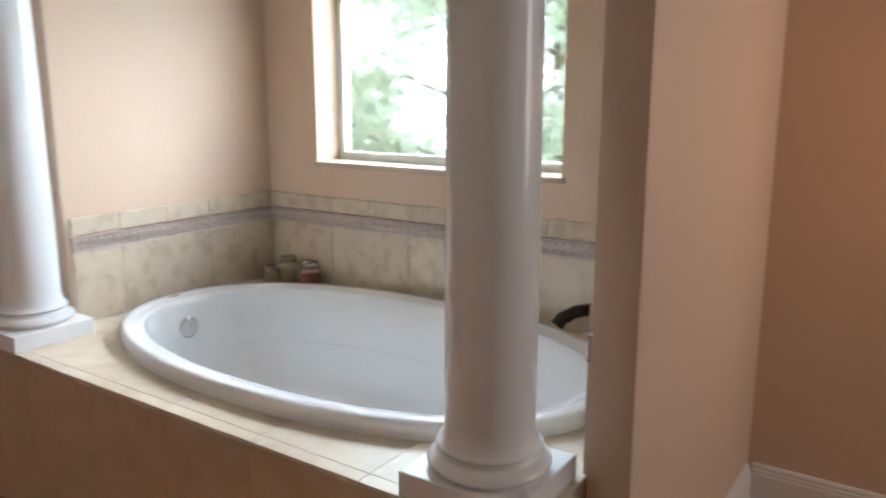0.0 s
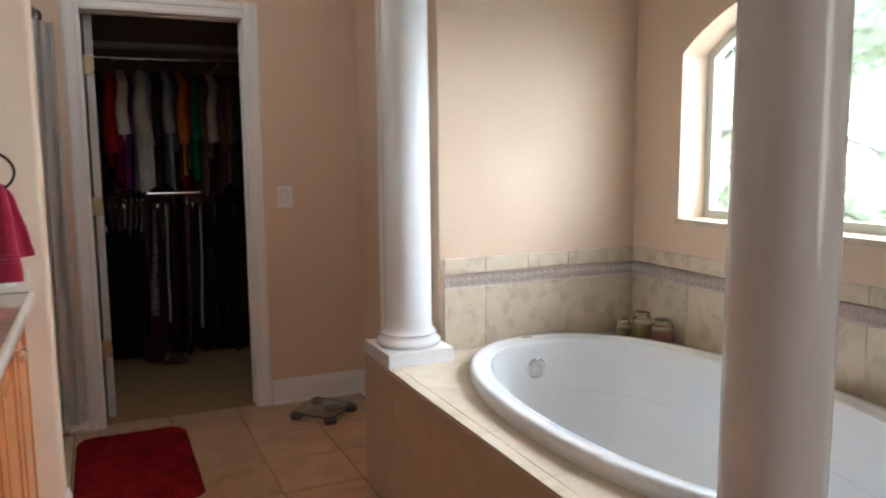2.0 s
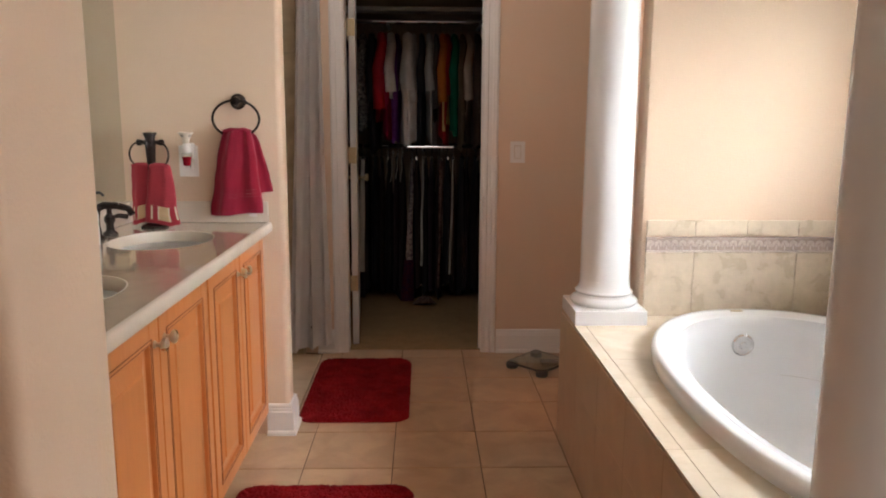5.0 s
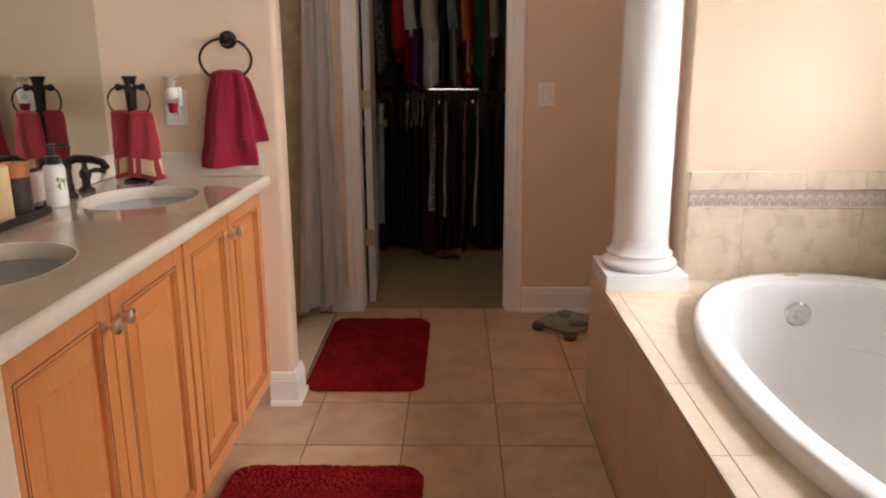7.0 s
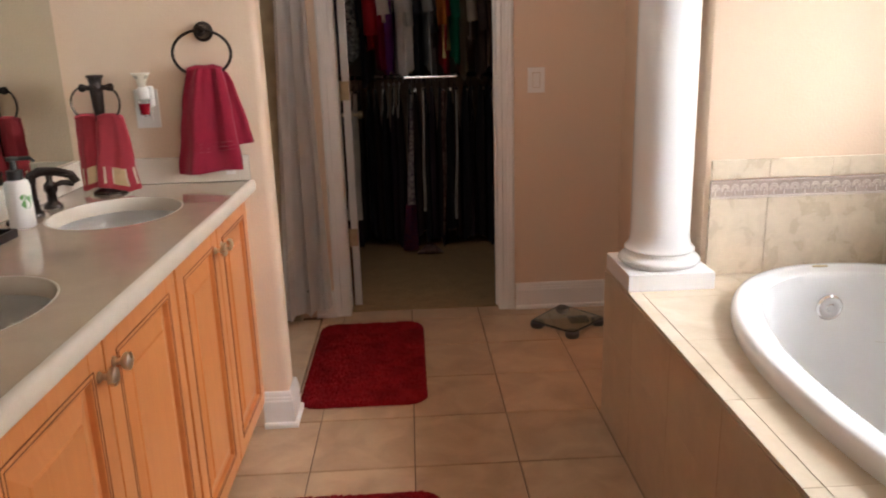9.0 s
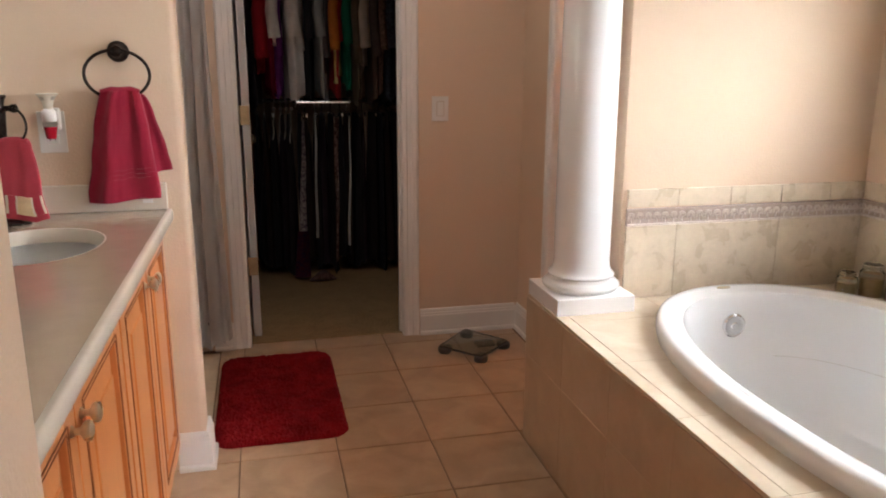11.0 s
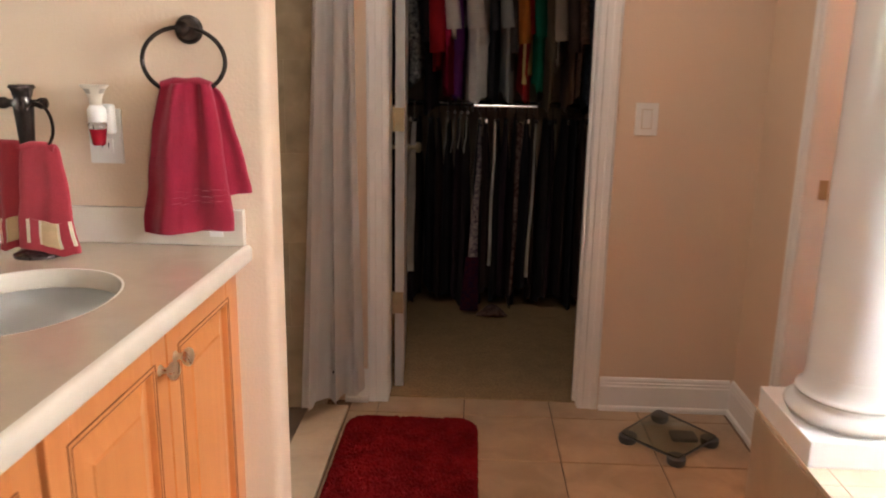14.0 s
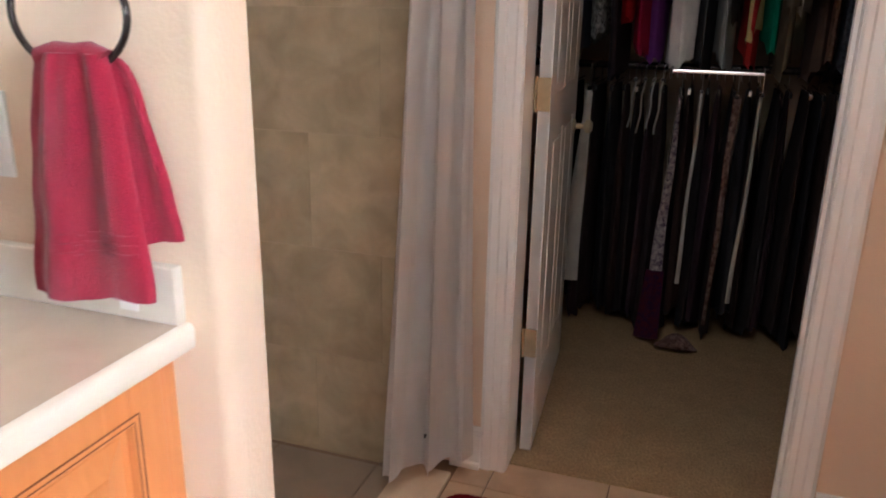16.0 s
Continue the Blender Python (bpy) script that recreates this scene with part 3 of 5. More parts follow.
    tops = [  # place, drop, half thickness, colour, label, pattern
        (0.19, 0.66, 0.030, (0.62, 0.60, 0.56), "grey and white printed shirt on a hanger", (0.07, 0.07, 0.08)), (0.255, 0.82, 0.024, (0.03, 0.025, 0.03), "black top on a hanger", None),
        (0.322, 0.58, 0.034, (0.42, 0.02, 0.03), "bright red blouse on a hanger", None), (0.352, 0.74, 0.024, (0.32, 0.012, 0.05), "crimson top on a hanger", None),
        (0.388, 0.42, 0.034, (0.80, 0.76, 0.72), "short off-white top on a hanger", None), (0.425, 0.73, 0.024, (0.14, 0.035, 0.18), "purple top on a hanger", None),
        (0.503, 0.76, 0.044, (0.86, 0.80, 0.75), "off-white long shirt on a hanger", None), (0.545, 0.66, 0.026, (0.74, 0.69, 0.65), "pale grey cotton shirt on a hanger", None),
        (0.600, 0.78, 0.022, (0.04, 0.04, 0.045), "black cardigan on a hanger", None), (0.652, 0.74, 0.026, (0.40, 0.41, 0.40), "grey shirt on a hanger", None),
        (0.700, 0.62, 0.020, (0.10, 0.09, 0.09), "charcoal shirt on a hanger", None), (0.745, 0.48, 0.026, (0.58, 0.18, 0.04), "orange blouse on a hanger", None),
        (0.752, 0.64, 0.024, (0.62, 0.45, 0.20), "mustard yellow top on a hanger", None), (0.780, 0.74, 0.024, (0.36, 0.028, 0.028), "red long top on a hanger", None),
        (0.828, 0.68, 0.030, (0.012, 0.17, 0.10), "emerald green top on a hanger", None), (0.882, 0.76, 0.022, (0.12, 0.09, 0.06), "olive brown shirt on a hanger", None),
        (0.930, 0.60, 0.028, (0.44, 0.36, 0.29), "beige draped top on a hanger", None), (0.985, 0.78, 0.028, (0.09, 0.06, 0.05), "dark brown top on a hanger", None),
        (1.045, 0.72, 0.024, (0.24, 0.14, 0.10), "rust printed shirt on a hanger", (0.06, 0.04, 0.03)), (1.10, 0.80, 0.026, (0.07, 0.08, 0.10), "blue checked shirt on a hanger", (0.03, 0.03, 0.04)),
        (1.17, 0.84, 0.028, (0.05, 0.045, 0.05), "dark jacket on a hanger", None), (1.25, 0.80, 0.028, (0.09, 0.08, 0.09), "slate shirt on a hanger", None),
        (1.34, 0.84, 0.028, (0.04, 0.035, 0.04), "black coat on a hanger", None), (1.42, 0.8, 0.026, (0.06, 0.045, 0.04), "dark brown jacket on a hanger", None),
        (0.12, 0.72, 0.026, (0.08, 0.09, 0.13), "navy shirt on a wire hanger", None), (0.04, 0.78, 0.026, (0.06, 0.06, 0.07), "dark shirt on a hanger", None), (-0.05, 0.74, 0.028, (0.25, 0.25, 0.25), "grey shirt on a hanger", None)]
    for i, (x, drop, thick, col, label, pat) in enumerate(tops):
        garment("shirt", x, 5.72 - (0.03 if drop < 0.5 else 0), 1.90, 1.90 - drop, (0.17, 0.25, 0.21, 0.29, 0.19, 0.27, 0.23)[(i * 5) % 7], thick, col, label, i, pat, 0.02 * math.sin(i * 2.3))
    lows = []
    k = 0
    x = 0.0
    while x < 1.42:
        k += 1
        lows.append((x, 1.00 + 0.07 * math.sin(k * 1.9), ((0.034, 0.026, 0.026), (0.030, 0.028, 0.031), (0.044, 0.028, 0.025), (0.030, 0.026, 0.027), (0.042, 0.027, 0.034))[k % 5]))
        x += 0.052 + 0.018 * math.sin(k * 2.7)
    for i, (x, drop, col) in enumerate(lows):
        garment("trousers" if i % 3 else "skirt", x, 5.72, 1.035, 1.035 - min(drop, 1.0), 0.17 + 0.02 * (i % 3), 0.022 + 0.006 * math.sin(i * 3.1), col, "black trousers hanging full length" if i % 3 else "dark long skirt hanging to the carpet", 50 + i, None, 0.012 * math.sin(i * 1.3))
    # the pieces that stand out in front
    def strip(kind, x0, x1, y, z0, z1, w0, w1, mat, label, drift=0.0, th=0.006):
        s = thing(kind, (x0, y, z0), label, "clothing", "clothes on the closet rails")
        loops = []
        for k in range(17):
            f = k / 16
            z, x = z0 + (z1 - z0) * f, x0 + (x1 - x0) * f + 0.0025 * math.sin(f * 9 + x0 * 20)
            w = w0 + (w1 - w0) * f
            yy = y + 0.008 * math.sin(f * 7 + x0 * 9)
            loops.append([(x - w / 2, yy, z), (x - w / 4, yy - th, z), (x + w / 4, yy - th * 0.7, z), (x + w / 2, yy, z), (x + w / 4, yy + th, z), (x - w / 4, yy + th, z)])
        part("cloth", rings(bmesh.new(), loops, True, (True, True)), mat, s, smooth=True)
        part("clip", boxed(x0 - 0.008, x0 + 0.008, y - 0.008, y + 0.008, z0 - 0.006, z0 + 0.010, 0.002), BRONZE, s, "small dark hanger clip")
        part("hook", tube(bmesh.new(), [(x0, y, z0 + 0.01), (x0, y, 1.113)] + ([] if 0.5 < x0 < 0.82 else [(x0, y + 0.02, 1.135), (x0, 5.735, 1.134), (x0, 5.74, 1.118)]), 0.0018, 6), CHROME, s, "thin wire hook")
        return s
    WHT = cloth((0.46, 0.43, 0.39))
    PAT = cloth((0.36, 0.31, 0.29), (0.06, 0.04, 0.07))
    LEO = cloth((0.20, 0.14, 0.12), (0.05, 0.02, 0.02))
    PUR = cloth((0.02, 0.008, 0.035), (0.06, 0.008, 0.018))
    strip("belt", 0.612, 0.598, 5.44, 1.04, 0.28, 0.012, 0.017, WHT, "long white cloth belt on a hanger")
    strip("belt", 0.822, 0.800, 5.44, 1.04, 0.22, 0.011, 0.017, WHT, "long white sash on a hanger")
    strip("scarf", 0.738, 0.722, 5.43, 1.03, 0.12, 0.028, 0.014, LEO, "leopard print scarf trailing to the carpet")
    sf = strip("scarf", 0.540, 0.512, 5.43, 1.02, 0.33, 0.012, 0.050, PAT, "grey paisley scarf with a purple striped end")
    part("striped_end", rings(bmesh.new(), [[(0.512 - 0.012 * f - w, 5.43, z), (0.512 - 0.012 * f, 5.42, z), (0.512 - 0.012 * f + w, 5.43, z), (0.512 - 0.012 * f, 5.44, z)] for f, w, z in ((0, 0.036, 0.329), (0.5, 0.042, 0.18), (1, 0.050, 0.03))], True, (True, True)), PUR, sf, "purple and red striped end")
    strip("belt", 0.20, 0.17, 5.40, 1.04, 0.50, 0.02, 0.045, WHT, "white cotton top on a hanger")
    strip("shawl", 0.20, 0.15, 5.43, 1.03, 0.24, 0.02, 0.10, WHT, "white shawl hanging low in the closet")
    for i, x in enumerate((0.37, 0.405, 0.44, 0.47)):
        strip("strap", x, x - 0.015, 5.41, 1.08, 0.90 - 0.02 * (i % 2), 0.006, 0.008, WHT, "thin white strap on a hanger")
    bag = thing("shoe", (0.62, 5.40, 0.006), "leopard print fabric slipper on the carpet", "shoe")
    bm = bmesh.new()
    loops = []
    for k in range(9):
        f = k / 8
        r = math.sin(math.pi * min(0.97, max(0.06, f)))
        loops.append([(0.54 + 0.17 * f, 5.40 + 0.05 * r * math.cos(a), 0.012 + max(0, 0.065 * r * (0.5 + 0.5 * math.sin(a)))) for a in (2 * math.pi * i / 14 for i in range(14))])
    part("upper", rings(bm, loops, True, (True, True)), LEO, bag, smooth=True)
    # sliding hanger rack with its hooks
    rack = thing("hanger_rack", (0.66, 5.42, 1.12), "chrome pull-out hanger rack with small hooks", "rack")
    part("rail", boxed(0.50, 0.82, 5.405, 5.425, 1.112, 1.124, 0.003), CHROME, rack)
    for k in range(11):
        x = 0.52 + k * 0.028
        part("hook", tube(bmesh.new(), [(x, 5.412, 1.112), (x, 5.412, 1.095), (x + 0.006, 5.405, 1.088)], 0.002, 6), CHROME, rack)
    part("arm", boxed(0.49, 0.50, 5.405, 5.72, 1.090, 1.13, 0.002), BRONZE, rack, "dark rack arm")


closet()

# ---- switch ----
sw = thing("light_switch", (1.128, Y_DOOR, 1.135), "white rocker light switch plate on the wall", "light switch")
part("plate", boxed(1.087, 1.169, Y_DOOR - 0.006, Y_DOOR, 1.076, 1.193, 0.002), PLASTIC, sw)
# No real recess: a darker sheet draws the shadow line round the rocker.
part("rocker_gap", boxed(1.1095, 1.1465, Y_DOOR - 0.0064, Y_DOOR - 0.0058, 1.0995, 1.1705), GROUT_PALE, sw, "thin darker sheet painted as the shadow gap round the rocker")
part("rocker", boxed(1.112, 1.144, Y_DOOR - 0.010, Y_DOOR - 0.006, 1.102, 1.168, 0.002), PLASTIC, sw)

# ---- shower curtain ----
cur = thing("shower_curtain", (-0.03, 4.13, 0.05), "grey-white shower curtain drawn aside in soft folds", "shower curtain")
bm = bmesh.new()
loops = []
N = 96
for k in range(26):
    f = k / 25
    z = 1.96 + (0.075 - 1.96) * f
    y0, y1 = 4.14 - 0.09 * f, 4.235 + 0.025 * f
    amp = 0.016 + 0.016 * f
    loop = []
    for i in range(N):
        u = i / (N - 1)
        loop.append((-0.030 - 0.068 * f + (0.108 + 0.095 * f) * u + 0.5 * amp * math.sin(u * 17 + 0.5 * math.sin(f * 3)) * math.sin(math.pi * u) + 0.003 * math.sin(u * 47 + f * 4), y0 + (y1 - y0) * u + (0.024 + 0.010 * f) * math.sin(u * 17 + 1.2 + 0.7 * f) + 0.008 * math.sin(u * 39 + f * 5) + 0.006 * noise.noise((u * 6, f * 9, 2.2)) * f, z + 0.008 * math.sin(u * 7) * f))
    loops.append(loop)
rings(bm, loops, close=False)
bmesh.ops.solidify(bm, geom=bm.faces, thickness=0.0015)
part("sheet", bm, CURTAIN, cur, smooth=True)
for k in range(4):
    part("curtain_ring", tube(bmesh.new(), [(0.0 + 0.022 * math.cos(a), 4.13 + k * 0.035, 1.985 + 0.024 * math.sin(a)) for a in (2 * math.pi * i / 16 for i in range(16))], 0.002, 6, closed=True), CHROME, cur, smooth=True)
part("magnet", lathe_axis(bmesh.new(), [(0.006, 0), (0.006, 0.004)], (0.012, 4.105, 0.21), "x", 12), BLACK, cur, "small dark weight in the hem")
rodc = thing("curtain_rod", (0.0, 3.8, 2.0), "bronze shower curtain rod between two walls", "curtain rod")
part("tube", lathe_axis(bmesh.new(), [(0.0125, 0), (0.0125, 1.01)], (0.0, 3.316, 2.0), "y"), BRONZE, rodc, smooth=True)
part("flange", lathe_axis(bmesh.new(), [(0.035, 0), (0.032, -0.012), (0.018, -0.03)], (0.0, 4.329, 2.0), "y"), BRONZE, rodc, smooth=True)

# ---- vanity ----
CX1 = -0.028


def cabinet(y0, y1, ym):
    c = thing("vanity_cabinet", (-0.3, (y0 + y1) / 2, 0), "honey maple vanity cabinet with two raised-panel doors", "cabinet", "vanity cabinets")
    part("face_frame", boxed(CX1 - 0.040, CX1 - 0.021, y0, y1, 0.10, 0.858, 0.001), MAPLE, c)
    for a in (y0, y1 - 0.016):
        part("side_panel", boxed(-0.562, CX1 - 0.041, a, a + 0.016, 0.10, 0.858, 0.001), MAPLE, c)
    part("bottom_panel", boxed(-0.562, CX1 - 0.041, y0 + 0.017, y1 - 0.017, 0.10, 0.118), MAPLE, c)
    part("toe_kick", boxed(-0.562, CX1 - 0.075, y0, y1, 0.0, 0.10), MAPLE, c)
    for a, b, s in ((y0 + 0.006, ym - 0.0025, -1), (ym + 0.0025, y1 - 0.006, 1)):
        z0, z1, w = 0.112, 0.850, 0.062
        d = part("door", boxed(CX1 - 0.020, CX1 - 0.013, a + 0.01, b - 0.01, z0 + 0.01, z1 - 0.01), MAPLE, c)
        for p in ((a, a + w, z0, z1), (b - w, b, z0, z1)):
            part("stile", boxed(CX1 - 0.020, CX1, *p, 0.0025), MAPLE, d)
        for p in ((a + w, b - w, z0, z0 + w), (a + w, b - w, z1 - w, z1)):
            part("rail", boxed(CX1 - 0.020, CX1 - 0.0004, *p, 0.0015), MAPLE, d)
        # raised centre with a broad sloped shoulder
        i0, o = 0.012, 0.052
        ya, yb, za, zb = a + w + i0, b - w - i0, z0 + w + i0, z1 - w - i0
        bm = bmesh.new()
        rings(bm, [[(x, ya + q, za + q), (x, yb - q, za + q), (x, yb - q, zb - q), (x, ya + q, zb - q)] for x, q in ((CX1 - 0.014, 0), (CX1 - 0.012, 0.001), (CX1 - 0.0025, o - 0.014), (CX1 + 0.0003, o - 0.012), (CX1 + 0.001, o - 0.009))], True, (False, True))
        part("raised_panel", bm, MAPLE, d)
        bm = bmesh.new()
        for q, r in ((0.0035, 0.0011), (0.0125, 0.0015)):
            zz0, zz1, yy0, yy1 = z0 + w - q, z1 - w + q, a + w - q, b - w + q
            for pts in (((yy0, zz0), (yy1, zz0)), ((yy1, zz0), (yy1, zz1)), ((yy1, zz1), (yy0, zz1)), ((yy0, zz1), (yy0, zz0))):
                tube(bm, [(CX1 + 0.0004, p[0], p[1]) for p in pts], r, 6)
        part("glaze_bead", bm, MAPLE_DARK, d, "dark glazed bead round the panel")
        ky = (ym - 0.034) if s < 0 else (ym + 0.034)
        part("knob", lathe_axis(bmesh.new(), [(0.010, 0), (0.010, 0.002), (0.0055, 0.006), (0.006, 0.014), (0.015, 0.020), (0.0175, 0.025), (0.0165, 0.030), (0.010, 0.033), (0.003, 0.034)], (CX1, ky, 0.783), "x", 20), NICKEL, d, "round brushed nickel knob", smooth=True)
    return c


cabinet(2.374, 3.166, 2.768)
cabinet(1.530, 2.370, 1.945)
single("filler_strip", boxed(-0.562, CX1 - 0.006, Y_VAN0 + 0.002, 1.528, 0.10, 0.858, 0.002), MAPLE, "honey maple filler strip beside the wall", "cabinet filler")
single("filler_strip", boxed(-0.562, CX1 - 0.008, 3.168, Y_END - 0.002, 0.10, 0.858, 0.002), MAPLE, "narrow honey maple filler strip beside the wall", "cabinet filler")

SINKS = (2.75, 1.95)
top = thing("vanity_worktop", (-0.3, 2.3, 0.86), "tan solid-surface worktop with cream front edge and two basins cut out", "worktop")
bm = bmesh.new()
plate_with_hole(bm, X_MIRROR, -0.012, 2.35, Y_END, 0.862, 0.900, -0.285, SINKS[0], 0.165, 0.205, 2.1)
plate_with_hole(bm, X_MIRROR, -0.012, Y_VAN0, 2.35, 0.862, 0.900, -0.285, SINKS[1], 0.165, 0.205, 2.1)
bmesh.ops.remove_doubles(bm, verts=bm.verts, dist=1e-5)
part("slab", bm, COUNTER, top)
bm = bmesh.new()
sec = [(-0.012, 0.861), (-0.012, 0.8995), (-0.004, 0.9005), (0.001, 0.898), (0.004, 0.892), (0.004, 0.869), (0.001, 0.863), (-0.006, 0.860)]
rings(bm, [[(x, y, z) for x, z in sec] for y in (Y_VAN0 + 0.001, Y_END - 0.001)], True, (True, True))
part("front_edge", bm, COUNTER_EDGE, top, "cream rounded front edge", smooth=True)
bs_ = single("backsplash", boxed(X_MIRROR + 0.018, -0.008, Y_END - 0.020, Y_END - 0.0005, 0.901, 0.984, 0.003), COUNTER_EDGE, "cream solid-surface backsplash on the end wall", "backsplash")
single("backsplash", boxed(X_MIRROR, X_MIRROR + 0.018, Y_VAN0 + 0.001, Y_END - 0.001, 0.901, 0.984, 0.003), COUNTER_EDGE, "cream solid-surface backsplash under the mirror", "backsplash")
single("mirror", boxed(X_MIRROR - 0.005, X_MIRROR + 0.0005, Y_VAN0 + 0.01, Y_END - 0.01, 0.986, 2.05), MIRROR, "large frameless mirror over the vanity", "mirror")

for cy in SINKS:
    s = thing("sink", (-0.285, cy, 0.76), "white oval undermount sink basin", "sink", "basins in the vanity")
    loops = []
    for f, z in ((1.10, 0.861), (1.0, 0.861), (0.975, 0.854), (0.93, 0.838), (0.82, 0.815), (0.62, 0.798), (0.3, 0.786), (0.12, 0.783)):
        loops.append(oval(-0.285, cy, z, 0.168 * f, 0.208 * f, 2.1, 56))
    bm = rings(bmesh.new(), loops, True, (False, True))
    bmesh.ops.solidify(bm, geom=bm.faces, thickness=0.004)
    part("bowl", bm, PORCELAIN, s, smooth=True)
    part("basin_rim", rings(bmesh.new(), [oval(-0.285, cy, z, 0.165 - d, 0.205 - d, 2.1, 72) for d, z in ((-0.004, 0.9004), (0.0005, 0.9002), (0.0015, 0.897), (0.0015, 0.862))]), COUNTER_EDGE, s, "cream cut edge of the worktop round the basin", smooth=True)
    part("drain", lathe(bmesh.new(), [(0.022, 0.785), (0.022, 0.789), (0.015, 0.791), (0.003, 0.792)], -0.285, cy, 20), BRONZE, s, "bronze drain ring", smooth=True)
    f_ = thing("faucet", (-0.50, cy, 0.9), "oil-rubbed bronze widespread faucet behind the sink", "faucet", "vanity faucets")
    pts = [(-0.505, cy, 0.90), (-0.505, cy, 0.975), (-0.498, cy, 1.006), (-0.475, cy, 1.018), (-0.43, cy, 1.017), (-0.392, cy, 1.008), (-0.378, cy, 0.986)]
    part("spout", tube(bmesh.new(), pts, lambda t: 0.015 - 0.004 * t, 12), BRONZE, f_, smooth=True)
    part("spout_base", lathe(bmesh.new(), [(0.027, 0.900), (0.026, 0.908), (0.018, 0.915), (0.017, 0.94)], -0.505, cy), BRONZE, f_, smooth=True)
    for s2 in (-1, 1):
        hy = cy + 0.105 * s2
        h = part("handle", lathe(bmesh.new(), [(0.026, 0.900), (0.025, 0.908), (0.014, 0.918), (0.013, 0.940), (0.019, 0.950), (0.018, 0.965), (0.009, 0.975), (0.009, 0.99), (0.012, 1.0), (0.006, 1.008)], -0.50, hy), BRONZE, f_, smooth=True)
        part("lever", tube(bmesh.new(), [(-0.50, hy, 0.960), (-0.475, hy + 0.02 * s2, 0.967), (-0.448, hy + 0.035 * s2, 0.962)], lambda t: 0.006 + 0.004 * t, 10), BRONZE, h, smooth=True)


# ---- cloth that hangs in folds ----
def hanging(bm, x0a, x1a, x0b, x1b, y, ztop, zbot, folds, depth, seed, thick=0.008, nx=64, nz=26, axis="x", flare=0.6, sub=(0, 1, 0, 1), off=0.0):
    rnd = random.Random(seed)
    ph = rnd.uniform(0, 6)
    front, back = [], []
    for k in range(nz + 1):
        f = sub[2] + (sub[3] - sub[2]) * k / nz
        z = ztop + (zbot - ztop) * f
        e = f ** flare
        a, b = x0a + (x0b - x0a) * e, x1a + (x1b - x1a) * e
        row, rowb = [], []
        for i in range(nx + 1):
            u = sub[0] + (sub[1] - sub[0]) * i / nx
            fold = depth * (0.55 + 0.45 * f) * (math.sin(u * folds * 6.283 + ph + 0.6 * math.sin(f * 3)) + 0.22 * math.sin(u * folds * 13 + ph * 2 + f * 2))
            edge = math.sin(math.pi * u) ** 0.4
            x, yy = a + (b - a) * u, y - (thick + fold * 0.5 + depth * 0.6) * edge
            zz = z + 0.006 * math.sin(u * 5 + ph) * f + 0.005 * noise.noise((u * 6, seed, f * 2)) * f
            x += 0.006 * noise.noise((f * 5 + seed, u * 2, 1.7)) * (0.3 + f)
            yy -= depth * 0.40 * (noise.noise((u * 5 + f * 1.3, f * 2.2, seed)) + 0.15 * noise.noise((u * 15, f * 4, seed + 3))) * edge
            yb = y + thick * 0.2
            if off:
                yy, yb = yy - off, yy + 0.0005
            p, q = ((x, yy, zz), (x, yb, zz)) if axis == "x" else ((yy, x, zz), (yb, x, zz))
            row.append(p)
            rowb.append(q)
        front.append(row + rowb[::-1])
    return rings(bm, front, True, (True, True))


# ---- towel ring with its towel ----
RX, RZ = -0.113, 1.375
tr = thing("towel_ring", (RX, Y_END, RZ), "oil-rubbed bronze towel ring on the end wall", "towel ring")
part("mount", lathe_axis(bmesh.new(), [(0.031, 0), (0.031, -0.004), (0.026, -0.010), (0.024, -0.010), (0.020, -0.016), (0.014, -0.034), (0.015, -0.044), (0.006, -0.048)], (RX, Y_END, RZ), "y", 28), BRONZE, tr, smooth=True)
part("ring", tube(bmesh.new(), [(RX - 0.003 + 0.090 * math.cos(a), Y_END - 0.036, RZ - 0.066 + 0.070 * math.sin(a)) for a in (2 * math.pi * i / 48 for i in range(48))], 0.0048, 10, closed=True), BRONZE, tr, smooth=True)
tw = thing("hand_towel", (RX, Y_END - 0.04, 1.24), "crimson terry hand towel folded through the bronze ring", "towel")
part("front_layer", hanging(bmesh.new(), -0.160, -0.058, -0.226, -0.024, 3.158, 1.262, 0.938, 1.7, 0.019, 5), TOWEL, tw, smooth=True)
part("back_layer", hanging(bmesh.new(), -0.148, -0.056, -0.170, 0.015, 3.178, 1.256, 1.02, 2.6, 0.012, 9), TOWEL, tw, smooth=True)
bm = bmesh.new()
tube(bm, [(-0.163, 3.160, 1.254), (-0.135, 3.160, 1.262), (-0.11, 3.160, 1.260), (-0.085, 3.160, 1.263), (-0.060, 3.160, 1.254)], 0.014, 12)
part("fold_over", bm, TOWEL, tw, smooth=True)
bm = bmesh.new()
for f in (0.705, 0.745, 0.785):
    hanging(bm, -0.160, -0.058, -0.226, -0.024, 3.158, 1.262, 0.938, 1.7, 0.019, 5, nz=2, nx=40, sub=(0.35, 0.97, f, f + 0.014), off=0.0014)
part("woven_band", bm, TOWEL, tw, "raised woven bands near the hem", smooth=True)
part("care_tag", boxed(-0.075, -0.045, 3.150, 3.152, 0.929, 0.942), PLASTIC, tw, "white care tag")

# ---- outlet with plug-in freshener ----
ol = thing("wall_outlet", (-0.315, Y_END, 1.14), "white wall outlet plate on the end wall", "outlet")
part("plate", boxed(-0.353, -0.277, Y_END - 0.006, Y_END, 1.082, 1.204, 0.002), PLASTIC, ol)
